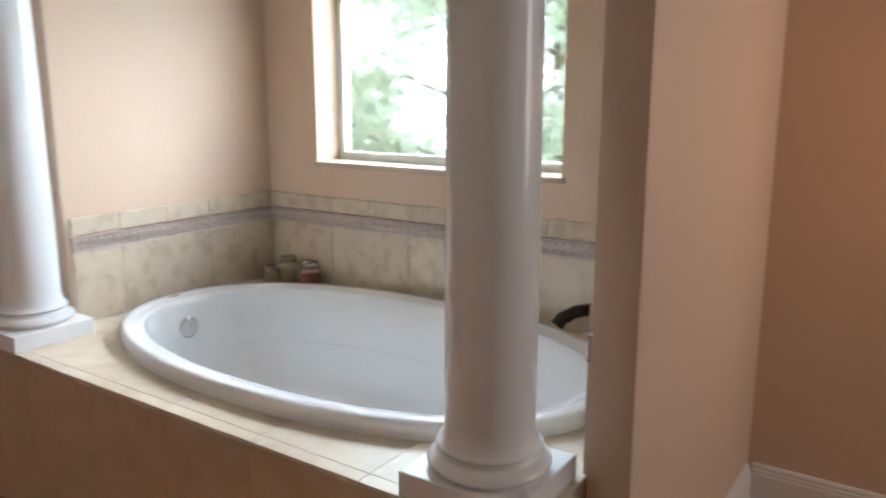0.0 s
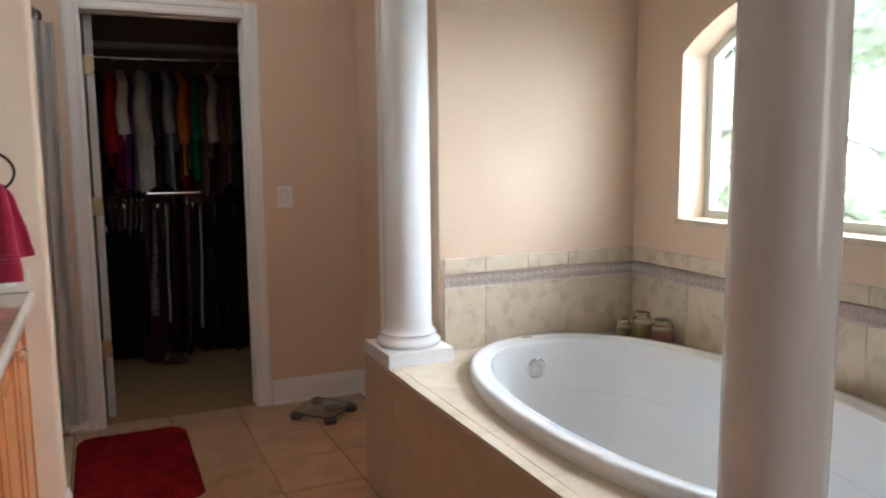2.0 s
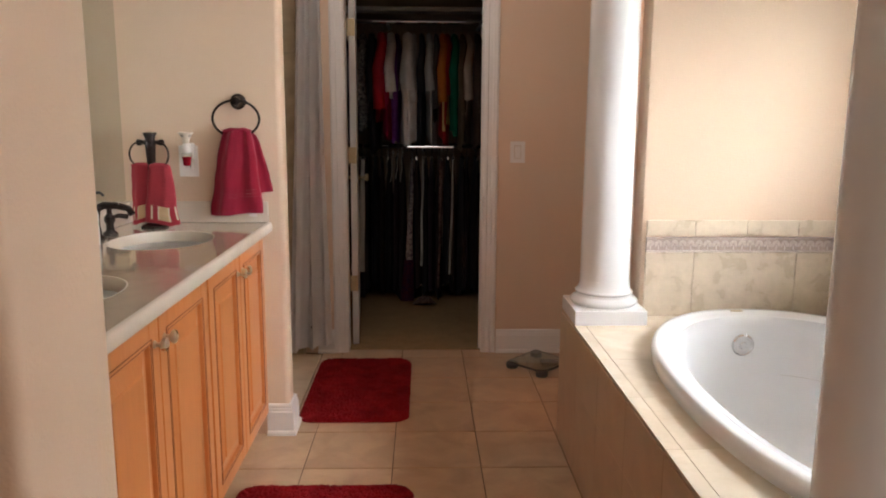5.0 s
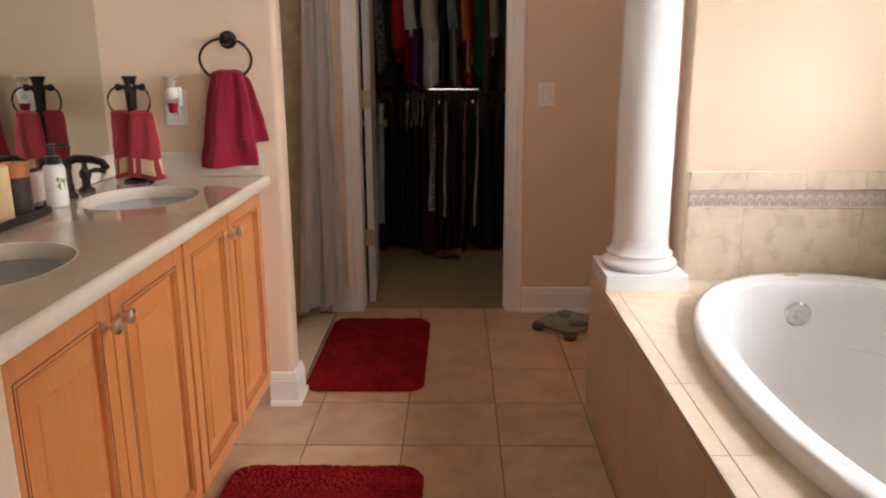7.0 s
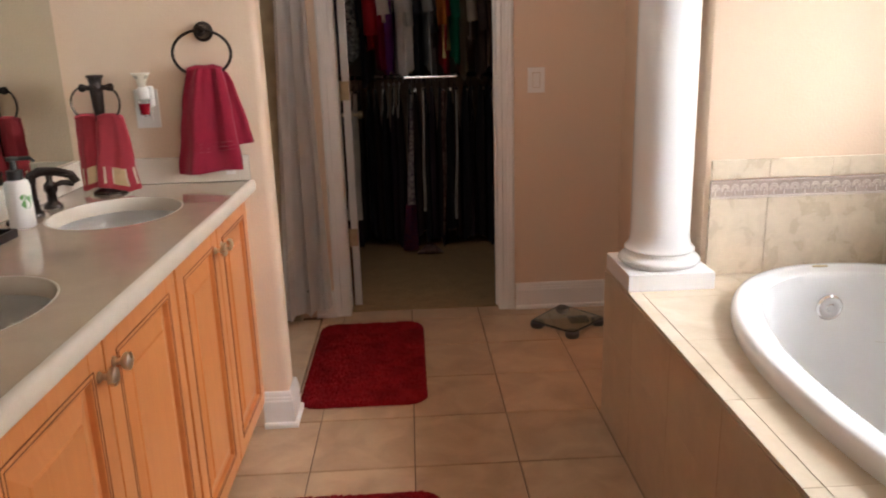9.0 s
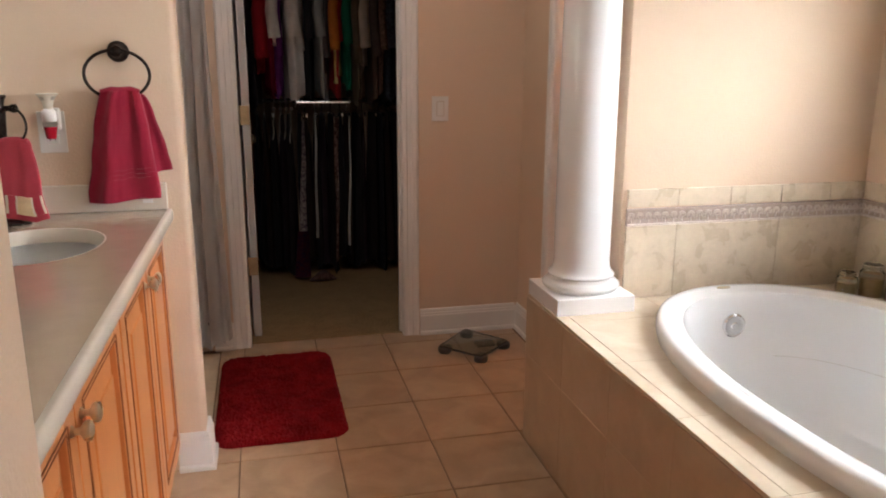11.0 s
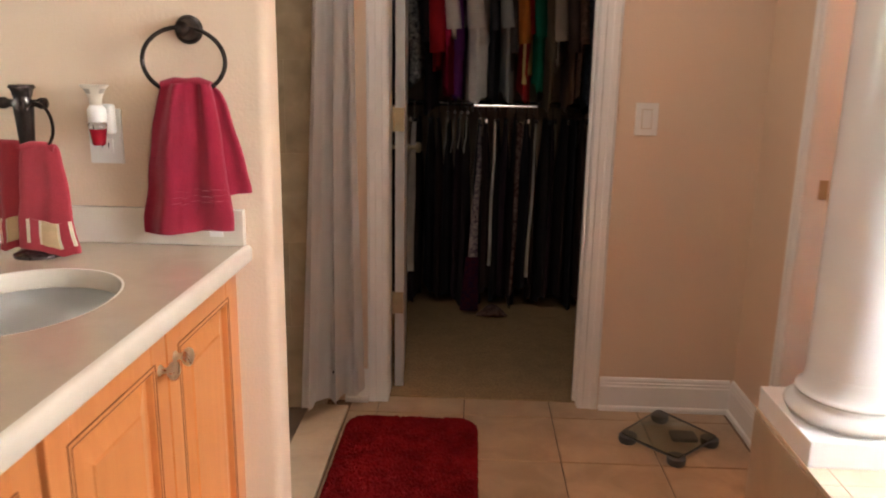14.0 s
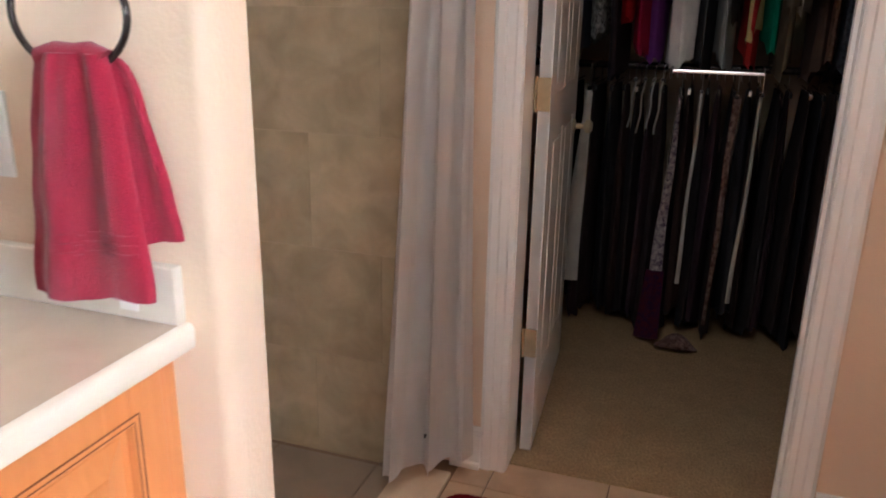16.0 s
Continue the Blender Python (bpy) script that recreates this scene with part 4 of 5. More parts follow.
for z in (1.122, 1.163):
    o = part("socket", boxed(-0.332, -0.298, Y_END - 0.0085, Y_END - 0.006, z - 0.015, z + 0.015, 0.002), PLASTIC, ol)
    for dx in (-0.007, 0.007):
        part("slot", boxed(-0.315 + dx - 0.0012, -0.315 + dx + 0.0012, Y_END - 0.0088, Y_END - 0.0083, z - 0.004, z + 0.007), BLACK, o)
fr = thing("air_freshener", (-0.300, Y_END - 0.03, 1.2), "white plug-in air freshener with red scented oil", "air freshener")
part("body", boxed(-0.318, -0.284, 3.165, 3.191, 1.150, 1.215, 0.008, seg=3), PLASTIC, fr, smooth=True)
part("collar", lathe(bmesh.new(), [(0.018, 1.178), (0.019, 1.185), (0.019, 1.205), (0.014, 1.212), (0.008, 1.216)], -0.306, 3.145), PLASTIC, fr, smooth=True)
bt = part("bottle", lathe(bmesh.new(), [(0.012, 1.128), (0.014, 1.131), (0.0185, 1.163), (0.003, 1.1632)], -0.306, 3.145), RED_GEL, fr, "red oil bottle", smooth=True)
part("clear_neck", lathe(bmesh.new(), [(0.019, 1.1637), (0.0195, 1.172), (0.016, 1.1775)], -0.306, 3.145), GLASS, fr, "clear glass neck", smooth=True)
part("flower_shade", lathe(bmesh.new(), [(0.012, 1.214), (0.014, 1.228), (0.020, 1.245), (0.030, 1.256), (0.028, 1.257), (0.013, 1.230)], -0.306, 3.145, 24, (False, False)), SHADE, fr, "cream flared flower shade", smooth=True)

# ---- standing towel holder ----
SX, SY = -0.412, 3.055
st = thing("towel_stand", (SX, SY, 0.9), "bronze countertop towel stand with two rings", "towel stand")
part("base", lathe(bmesh.new(), [(0.050, 0.901), (0.050, 0.907), (0.040, 0.912), (0.018, 0.920), (0.012, 0.93)], SX, SY), BRONZE, st, smooth=True)
part("post", lathe(bmesh.new(), [(0.012, 0.925), (0.013, 1.10), (0.018, 1.19), (0.019, 1.20), (0.020, 1.222), (0.017, 1.230), (0.021, 1.246), (0.026, 1.252), (0.023, 1.257), (0.006, 1.258)], SX, SY), BRONZE, st, smooth=True)
part("arm", lathe_axis(bmesh.new(), [(0.006, 0), (0.012, 0.004), (0.012, 0.014), (0.008, 0.022), (0.008, 0.080), (0.012, 0.088), (0.012, 0.098), (0.006, 0.102)], (SX - 0.051, SY, 1.220), "x", 16), BRONZE, st, smooth=True)
for s in (-1, 1):
    cx = SX + 0.038 * s
    sy = SY - 0.010 - 0.012 * s
    part("ring", tube(bmesh.new(), [(cx + 0.038 * math.cos(a), sy - 0.012 * s * math.cos(a), 1.176 + 0.046 * math.sin(a)) for a in (2 * math.pi * i / 36 for i in range(36))], 0.0034, 8, closed=True), BRONZE, st, smooth=True)
    ft = thing("fingertip_towel", (cx, sy - 0.01, 1.02), "rose red fingertip towel with gold striped border on bronze stand", "towel", "small towels on the stand")
    shape = (cx - 0.036, cx + 0.036, cx - (0.064 if s > 0 else 0.046), cx + (0.064 if s > 0 else 0.030), sy - 0.002, 1.138, 0.916, 1.3, 0.006, 20 + s)
    part("cloth", hanging(bmesh.new(), *shape, nx=40), TOWEL_PINK, ft, smooth=True)
    part("fold_over", tube(bmesh.new(), [(cx - 0.034, sy - 0.004, 1.131), (cx - 0.015, sy - 0.005, 1.137), (cx + 0.012, sy - 0.005, 1.137), (cx + 0.034, sy - 0.004, 1.131)], 0.009, 10), TOWEL_PINK, ft, smooth=True)
    u0 = 0.20 if s > 0 else 0.12
    for a, b, m in ((0, 0.07, STRIPE_CREAM), (0.075, 0.25, TOWEL_PINK), (0.26, 0.30, STRIPE_CREAM), (0.31, 0.70, STRIPE_GOLD), (0.71, 0.75, STRIPE_CREAM), (0.76, 0.94, TOWEL_PINK), (0.95, 1.0, STRIPE_CREAM)):
        part("border_stripe", hanging(bmesh.new(), *shape, nx=5, nz=5, sub=(u0 + (0.985 - u0) * a, u0 + (0.985 - u0) * b, 0.70, 0.93), off=0.003), m, ft, "gold, cream and rose woven stripe", smooth=True)

# ---- soap bottle, tray, candles ----
so = thing("soap_bottle", (-0.463, 2.603, 0.9), "white soap bottle with a green leaf print and black pump", "soap dispenser")
part("bottle", lathe(bmesh.new(), [(0.027, 0.901), (0.030, 0.905), (0.030, 1.005), (0.026, 1.018), (0.013, 1.024)], -0.463, 2.603), PLASTIC, so, smooth=True)
p_ = part("pump", lathe(bmesh.new(), [(0.019, 1.022), (0.019, 1.045), (0.008, 1.047), (0.007, 1.068), (0.014, 1.070), (0.014, 1.078), (0.004, 1.080)], -0.463, 2.603), BLACK, so, "black pump cap", smooth=True)
part("nozzle", tube(bmesh.new(), [(-0.463, 2.603, 1.074), (-0.425, 2.615, 1.074), (-0.415, 2.61, 1.066)], 0.005, 8), BLACK, p_, smooth=True)
bm = bmesh.new()
for k, (du, dz, sc) in enumerate(((0.0, 0.0, 1), (0.012, 0.012, 0.8), (-0.006, 0.018, 0.7))):
    th = -0.55 + du / 0.03
    pts = []
    for i in range(10):
        a = 2 * math.pi * i / 10
        u, v = th + 0.013 * sc / 0.03 * math.cos(a), 0.962 + dz + 0.011 * sc * math.sin(a)
        pts.append((-0.463 + 0.0303 * math.cos(u), 2.603 + 0.0303 * math.sin(u), v))
    bm.faces.new([bm.verts.new(p) for p in pts])
part("leaf_print", bm, LEAF_PRINT, so, "green leaf print")
ty = thing("candle_tray", (-0.47, 2.40, 0.9), "dark rectangular candle tray on the worktop", "tray")
part("plate", boxed(-0.547, -0.425, 2.17, 2.497, 0.9008, 0.908, 0.002), BLACK, ty)
bm = bmesh.new()
for b in ((-0.547, -0.541, 2.17, 2.497), (-0.431, -0.425, 2.17, 2.497), (-0.541, -0.431, 2.17, 2.176), (-0.541, -0.431, 2.491, 2.497)):
    box(bm, *b, 0.906, 0.922, 0.0015)
part("rim", bm, BLACK, ty)
for y, h, mat, lab, capm in ((2.455, 0.135, WAX_DARK, "dark brown pillar candle with an amber top", WAX_ORANGE), (2.362, 0.138, WAX_CREAM, "cream pillar candle", None), (2.265, 0.128, WAX_ROSE, "rose brown pillar candle", None)):
    c = thing("pillar_candle", (-0.492, y, 0.909), lab + " on the tray", "candle", "candles on the tray")
    z0, z1 = 0.9085, 0.9085 + h
    cut = z1 - 0.035 if capm else z1
    part("wax", lathe(bmesh.new(), [(0.036, z0), (0.037, z0 + 0.003), (0.037, cut)] + ([] if capm else [(0.034, z1 + 0.002), (0.024, z1 - 0.003), (0.004, z1 - 0.004)]), -0.492, y), mat, c, smooth=True)
    if capm:
        part("top_wax", lathe(bmesh.new(), [(0.037, cut + 0.0003), (0.037, z1), (0.033, z1 + 0.002), (0.022, z1 - 0.004), (0.004, z1 - 0.005)], -0.492, y), capm, c, "amber wax top", smooth=True)
    part("wick", tube(bmesh.new(), [(-0.492, y, z1 - 0.006), (-0.491, y, z1 + 0.004), (-0.489, y + 0.002, z1 + 0.009)], 0.0012, 6), BLACK, c)


# ---- rugs ----
def rug(x0, x1, y0, y1, label, seed):
    nx, ny = 110, 170
    rnd = random.Random(seed)
    bm = bmesh.new()
    r = 0.075
    grid = []
    for j in range(ny + 1):
        row = []
        for i in range(nx + 1):
            u, v = i / nx, j / ny
            x, y = x0 + (x1 - x0) * u, y0 + (y1 - y0) * v
            hx, hy = (x1 - x0) / 2, (y1 - y0) / 2
            dx, dy = x - (x0 + x1) / 2, y - (y0 + y1) / 2
            ex, ey = max(0, abs(dx) - (hx - r)), max(0, abs(dy) - (hy - r))
            # square grid squeezed into round corners
            m = max(ex, ey)
            l = math.hypot(ex, ey)
            if l > 1e-9:
                s = m / l
                dx = math.copysign(abs(dx) - ex + ex * s, dx)
                dy = math.copysign(abs(dy) - ey + ey * s, dy)
            edge = min(hx - abs(dx), hy - abs(dy), r - m if m > 0 else 1)
            lift = min(1, max(0, edge) / 0.018) ** 0.5
            z = 0.002 + lift * (0.018 + rnd.uniform(-0.004, 0.005) + 0.003 * noise.noise((x * 14, y * 14, seed)))
            row.append(bm.verts.new(((x0 + x1) / 2 + dx + rnd.uniform(-0.002, 0.002), (y0 + y1) / 2 + dy + rnd.uniform(-0.002, 0.002), z)))
        grid.append(row)
    for j in range(ny):
        for i in range(nx):
            bm.faces.new((grid[j][i], grid[j][i + 1], grid[j + 1][i + 1], grid[j + 1][i]))
    return single("bath_rug", bm, RUG, label, "rug", at=((x0 + x1) / 2, (y0 + y1) / 2, 0), group="red bath rugs")


rug(0.058, 0.550, 3.305, 4.168, "dark red shag bath rug with rounded corners before the closet door", 1)
rug(-0.045, 0.580, 1.82, 2.715, "dark red shag bath rug with rounded corners beside the vanity", 2)

# ---- bathroom scale ----
sc_ = thing("bathroom_scale", (1.235, 4.02, 0), "clear glass bathroom scale with dark round feet", "bathroom scale")
corners = ((1.062, 4.060), (1.224, 3.884), (1.408, 4.056), (1.246, 4.265))
bm = bmesh.new()
out = []
for i, (x, y) in enumerate(corners):
    (xa, ya), (xb, yb) = corners[i - 1], corners[(i + 1) % 4]
    for f in (0.10, 0.04):
        out.append((x + (xa - x) * f, y + (ya - y) * f))
    for f in (0.04, 0.10):
        out.append((x + (xb - x) * f, y + (yb - y) * f))
rings(bm, [[(x, y, z) for x, y in out] for z in (0.028, 0.034)], True, (True, True))
part("glass_plate", bm, GLASS_GREEN, sc_, "greenish clear glass plate")
part("rim", tube(bmesh.new(), [(x, y, 0.027) for x, y in out], 0.0035, 6, closed=True), GREY_PAD, sc_, "dark rim")
for x, y in corners:
    x, y = x + (1.235 - x) * 0.16, y + (4.02 - y) * 0.16
    part("foot", lathe(bmesh.new(), [(0.028, 0.0), (0.032, 0.006), (0.032, 0.026), (0.024, 0.0275)], x, y, 24), GREY_PAD, sc_, "round dark foot", smooth=True)
part("display_unit", boxed(1.245, 1.335, 4.03, 4.10, 0.012, 0.0275, 0.006), GREY_PAD, sc_, "dark display housing")


# ---- tub and deck ----
TCX, TCY, TA, TB, TP = 1.835, 2.085, 0.525, 0.905, 2.25
bm = bmesh.new()
plate_with_hole(bm, 1.190, X_EAST, 1.090, 3.045, 0.48, DECK - 0.003, TCX, TCY, TA - 0.03, TB - 0.03, TP)
structure("tub_deck", bm, GROUT_PALE, "mortar bed of the tub deck")
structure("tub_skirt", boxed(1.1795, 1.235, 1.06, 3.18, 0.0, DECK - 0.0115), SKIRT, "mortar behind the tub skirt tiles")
structure("tub_deck_end", boxed(1.235, 1.478, 3.045, 3.18, 0.0, DECK - 0.0032), GROUT_PALE, "mortar bed of the deck end")
tub = thing("bathtub", (TCX, TCY, 0.3), "white oval drop-in bathtub set in a tiled deck", "bathtub")
secs = [(0.0, DECK - 0.004), (0.004, 0.566), (0.002, 0.582), (-0.005, 0.592), (-0.014, 0.596), (-0.040, 0.596), (-0.047, 0.592), (-0.052, 0.589), (-0.068, 0.588), (-0.078, 0.582), (-0.086, 0.568), (-0.095, 0.546), (-0.105, 0.50), (-0.125, 0.42), (-0.150, 0.32), (-0.185, 0.22), (-0.235, 0.165), (-0.31, 0.145), (-0.42, 0.14), (-0.49, 0.138)]
loops = [oval(TCX, TCY, z, TA + d, TB + d * (1.0 if d > -0.13 else 1.2), TP + (0 if d > -0.08 else 0.15), 96) for d, z in secs]
part("shell", rings(bmesh.new(), loops, True, (False, True)), ACRYLIC, tub, smooth=True)
ov = part("overflow_plate", lathe_axis(bmesh.new(), [(0.042, 0.004), (0.042, -0.003), (0.036, -0.007), (0.034, -0.006), (0.014, -0.008), (0.012, -0.011), (0.004, -0.011)], (1.810, 2.872, 0.483), "y", 28), CHROME, tub, "round chrome overflow cover", smooth=True)
bm = bmesh.new()
rings(bm, [oval(1.808, 2.945, 0.5955, 0.026, 0.010, 2, 24), oval(1.808, 2.945, 0.5985, 0.024, 0.009, 2, 24)], True, (True, True))
part("badge", bm, BRASS, tub, "small oval brass badge on the rim", smooth=True)
part("water_line", tube(bmesh.new(), [(x, y, z) for x, y, z in oval(TCX, TCY, 0.385, TA - 0.1355, TB - 0.1355 * 1.2, TP + 0.15, 96)[-14:] + oval(TCX, TCY, 0.385, TA - 0.1355, TB - 0.1355 * 1.2, TP + 0.15, 96)[:22]], 0.0014, 6), SEDIMENT, tub, "thin brownish water line inside the tub")
part("drain", lathe(bmesh.new(), [(0.035, 0.1385), (0.035, 0.142), (0.02, 0.144), (0.003, 0.145)], TCX, 2.45, 24), CHROME, tub, "chrome drain", smooth=True)
tf = thing("tub_spout", (2.33, 1.50, 0.55), "oil-rubbed bronze tub spout arching from the deck", "faucet")
part("base", lathe(bmesh.new(), [(0.032, 0.551), (0.030, 0.560), (0.020, 0.568)], 2.350, 1.40), BRONZE, tf, smooth=True)
part("spout", tube(bmesh.new(), [(2.350, 1.40, 0.56), (2.349, 1.402, 0.62), (2.338, 1.415, 0.652), (2.305, 1.445, 0.668), (2.262, 1.482, 0.664), (2.228, 1.512, 0.645), (2.214, 1.524, 0.622)], lambda f: 0.019 + 0.004 * f, 14), BRONZE, tf, smooth=True)

# jars in the corner of the deck
for x, y, r, h, mat, lab in ((2.345, 2.745, 0.046, 0.115, WAX_PINK, "coral candle jar"), (2.262, 2.895, 0.034, 0.095, WAX_CREAM, "cream candle jar"), (2.350, 2.880, 0.040, 0.120, WAX_CREAM, "tall cream candle jar")):
    j = thing("candle_jar", (x, y, DECK), lab + " with a glass lid in the deck corner", "candle", "candle jars on the tub deck")
    z = DECK + 0.0005
    part("wax", lathe(bmesh.new(), [(r * 0.9, z + 0.003), (r * 0.9, z + h * 0.55), (0.003, z + h * 0.54)], x, y, 24), mat, j, smooth=True)
    part("jar", lathe(bmesh.new(), [(r * 0.95, z), (r, z + 0.004), (r, z + h * 0.72), (r * 0.75, z + h * 0.80), (r * 0.75, z + h * 0.83), (r * 0.70, z + h * 0.83), (r * 0.94, z + h * 0.70), (r * 0.94, z + 0.006)], x, y, 28, (True, False)), GLASS, j, "clear glass jar", smooth=True)
    part("lid", lathe(bmesh.new(), [(r * 0.8, z + h * 0.83), (r * 0.82, z + h * 0.86), (r * 0.80, z + h * 0.94), (r * 0.5, z + h), (0.003, z + h)], x, y, 24), GLASS, j, "glass lid", smooth=True)


# ---- columns ----
def column(x, y):
    c = thing("column", (x, y, DECK), "white painted round column on a square plinth, standing on the tub deck", "column", "alcove columns")
    part("plinth", boxed(x - 0.136, x + 0.136, y - 0.136, y + 0.136, DECK, DECK + 0.055, 0.003), COLUMN, c)
    z = DECK + 0.055
    prof = [(0.120, z)] + [(0.118 + 0.012 * math.sin(math.pi * k / 8), z + 0.002 + 0.030 * k / 8) for k in range(9)] + [(0.112, z + 0.034), (0.108, z + 0.038), (0.107, z + 0.044)] + [(0.106 + 0.006 * math.sin(math.pi * k / 6), z + 0.046 + 0.013 * k / 6) for k in range(7)] + [(0.103, z + 0.062), (0.098, z + 0.070), (0.0945, z + 0.085), (0.0935, z + 0.10)]
    part("base_moulding", lathe(bmesh.new(), prof, x, y, 56), COLUMN, c, smooth=True)
    part("shaft", lathe(bmesh.new(), [(0.0935, z + 0.1001), (0.0935, z + 0.4), (0.092, z + 0.8), (0.088, z + 1.4), (0.083, 2.50)], x, y, 56, (False, False)), COLUMN, c, smooth=True)
    cap = [(0.083, 2.5), (0.092, 2.505), (0.092, 2.515), (0.084, 2.52), (0.084, 2.54), (0.10, 2.56), (0.115, 2.585), (0.118, 2.60)]
    part("capital", lathe(bmesh.new(), cap, x, y, 56), COLUMN, c, smooth=True)
    part("abacus", boxed(x - 0.13, x + 0.13, y - 0.13, y + 0.13, 2.60, 2.70, 0.003), COLUMN, c)
    return c


column(1.318, 3.040)
column(1.320, 1.242)

# ---- window ----
wd = thing("arched_window", (2.56, WC, WZ0), "arched picture window in a white vinyl frame", "window")
wd["kind"] = "structure"
bm = bmesh.new()
o, i_ = arch(0.0), arch(0.035)
loops = [[(x, y, z) for y, z in pts] for x, pts in ((2.555, o), (2.555, i_), (2.600, i_), (2.600, o))]
loops.append(loops[0])
rings(bm, loops)
part("window_frame", bm, WINFRAME, wd)
bm = bmesh.new()
pts = arch(0.034)
rings(bm, [[(x, y, z) for y, z in pts] for x in (2.575, 2.581)], True, (True, True))
pane = part("pane", bm, WINGLASS, wd, "clear window pane")
pane.visible_shadow = False
structure("window_sill", boxed(X_EAST - 0.012, 2.556, WY0 - 0.012, WY1 + 0.012, WZ0 - 0.020, WZ0 + 0.0015, 0.004), THRESH, "cream marble window sill")

# ---- outside ----
structure("ground", boxed(2.8, 60, -40, 45, -0.5, -0.3), surface("grass_ground", (0.08, 0.12, 0.04), 0.9, scale=3, fine=60, fine_var=0.3), "grassy ground outside the window")
LEAF = surface("tree_leaf", (0.40, 0.44, 0.34), 0.5, scale=3, fine=40, second=(0.24, 0.30, 0.20), fine_var=0.2, bump=0)
BARK = surface("tree_bark", (0.16, 0.12, 0.09), 0.9, scale=14, fine=90, fine_var=0.3, bump=0.8)
_b = LEAF.node_tree.nodes["Principled BSDF"]
_lt = LEAF.node_tree
_tr = _lt.nodes.new("ShaderNodeBsdfTranslucent")
_tr.inputs["Color"].default_value = (0.72, 0.75, 0.68, 1)
_mx = _lt.nodes.new("ShaderNodeMixShader")
_mx.inputs[0].default_value = 0.6
_lt.links.new(_b.outputs[0], _mx.inputs[1])
_lt.links.new(_tr.outputs[0], _mx.inputs[2])
_lt.links.new(_mx.outputs[0], _lt.nodes["Material Output"].inputs[0])


def leaf_tree(x, y, h, spread, count, seed, zlow):
    rnd = random.Random(seed)
    t = thing("tree", (x, y, -0.3), "broad-leaved green tree outside the window", "tree", "trees outside the window")
    bm = bmesh.new()
    tube(bm, [(x, y, -0.3), (x + 0.05, y + 0.03, h * 0.35), (x - 0.04, y + 0.06, h * 0.7), (x, y, h)], lambda f: 0.14 * (1 - f) + 0.02, 12)
    tips = []
    for k in range(26):
        a, z = rnd.uniform(0, 6.28), zlow + rnd.random() * (h - zlow)
        r = spread * rnd.uniform(0.6, 1.0)
        e = (x + r * math.cos(a), y + r * math.sin(a), z + rnd.uniform(-0.2, 0.7))
        m_ = (x + r * 0.45 * math.cos(a + 0.2), y + r * 0.45 * math.sin(a + 0.2), z + 0.25)
        tube(bm, [(x, y, z - 0.1), m_, e], lambda f: 0.035 * (1 - f) + 0.005, 6)
        tips += [(m_, e)]
    part("trunk", bm, BARK, t, smooth=True)
    vs, fs = [], []
    for _ in range(count):
        a, b = rnd.choice(tips)
        f = rnd.random() ** 0.7
        c = Vector(a).lerp(Vector(b), f) + Vector((rnd.gauss(0, 0.22), rnd.gauss(0, 0.22), rnd.gauss(0, 0.2)))
        d = Vector((rnd.gauss(0, 1), rnd.gauss(0, 1), rnd.gauss(-0.4, 0.6))).normalized()
        s = d.orthogonal().normalized()
        s.rotate(Matrix.Rotation(rnd.uniform(0, 3.14), 3, d))
        l, w = rnd.uniform(0.10, 0.18), rnd.uniform(0.035, 0.06)
        n = len(vs)
        vs += [c, c + d * l * 0.4 + s * w, c + d * l, c + d * l * 0.4 - s * w]
        fs.append((n, n + 1, n + 2, n + 3))
    me = bpy.data.meshes.new("crown")
    org = ORG[t]
    me.from_pydata([tuple(v - org) for v in vs], [], fs)
    me.materials.append(LEAF)
    cr = new("crown", me)
    cr.parent = t
    tagged(cr, kind="stuff")


leaf_tree(6.2, 4.2, 4.4, 1.7, 6500, 3, 0.3)
leaf_tree(6.6, 1.9, 4.6, 1.6, 4500, 4, 0.3)
leaf_tree(5.4, 6.0, 4.2, 1.6, 5500, 5, 0.2)
leaf_tree(7.4, 4.0, 4.6, 2.0, 9000, 6, 0.0)
bm = bmesh.new()
box(bm, 20, 20.1, -30, 45, -0.3, 20)
structure("backdrop", bm, glowing("bright_hazy_sky", (1.0, 1.0, 1.0), 62.0), "bright hazy distance outside the window")


# ---- tiles, one by one ----
def piece(name, mesh, at, parent):
    ob = new(name, mesh)
    ob.parent = parent
    ob.location = Vector(at) - ORG.get(parent, Vector((0, 0, 0)))
    return ob


def slab_mesh(name, sx, sy, sz, mat, bevel=0.0015):
    bm = boxed(-sx / 2, sx / 2, -sy / 2, sy / 2, -sz, 0, bevel, seg=1)
    me = bpy.data.meshes.new(name)
    bm.to_mesh(me)
    bm.free()
    me.materials.append(mat)
    return me


floor_ob = bpy.data.objects["floor"]
G = 0.005
ft_mesh = slab_mesh("floor_tile", TILE - G, TILE - G, 0.009, FLOORTILE, 0.002)
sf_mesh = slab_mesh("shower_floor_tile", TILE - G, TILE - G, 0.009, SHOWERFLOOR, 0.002)
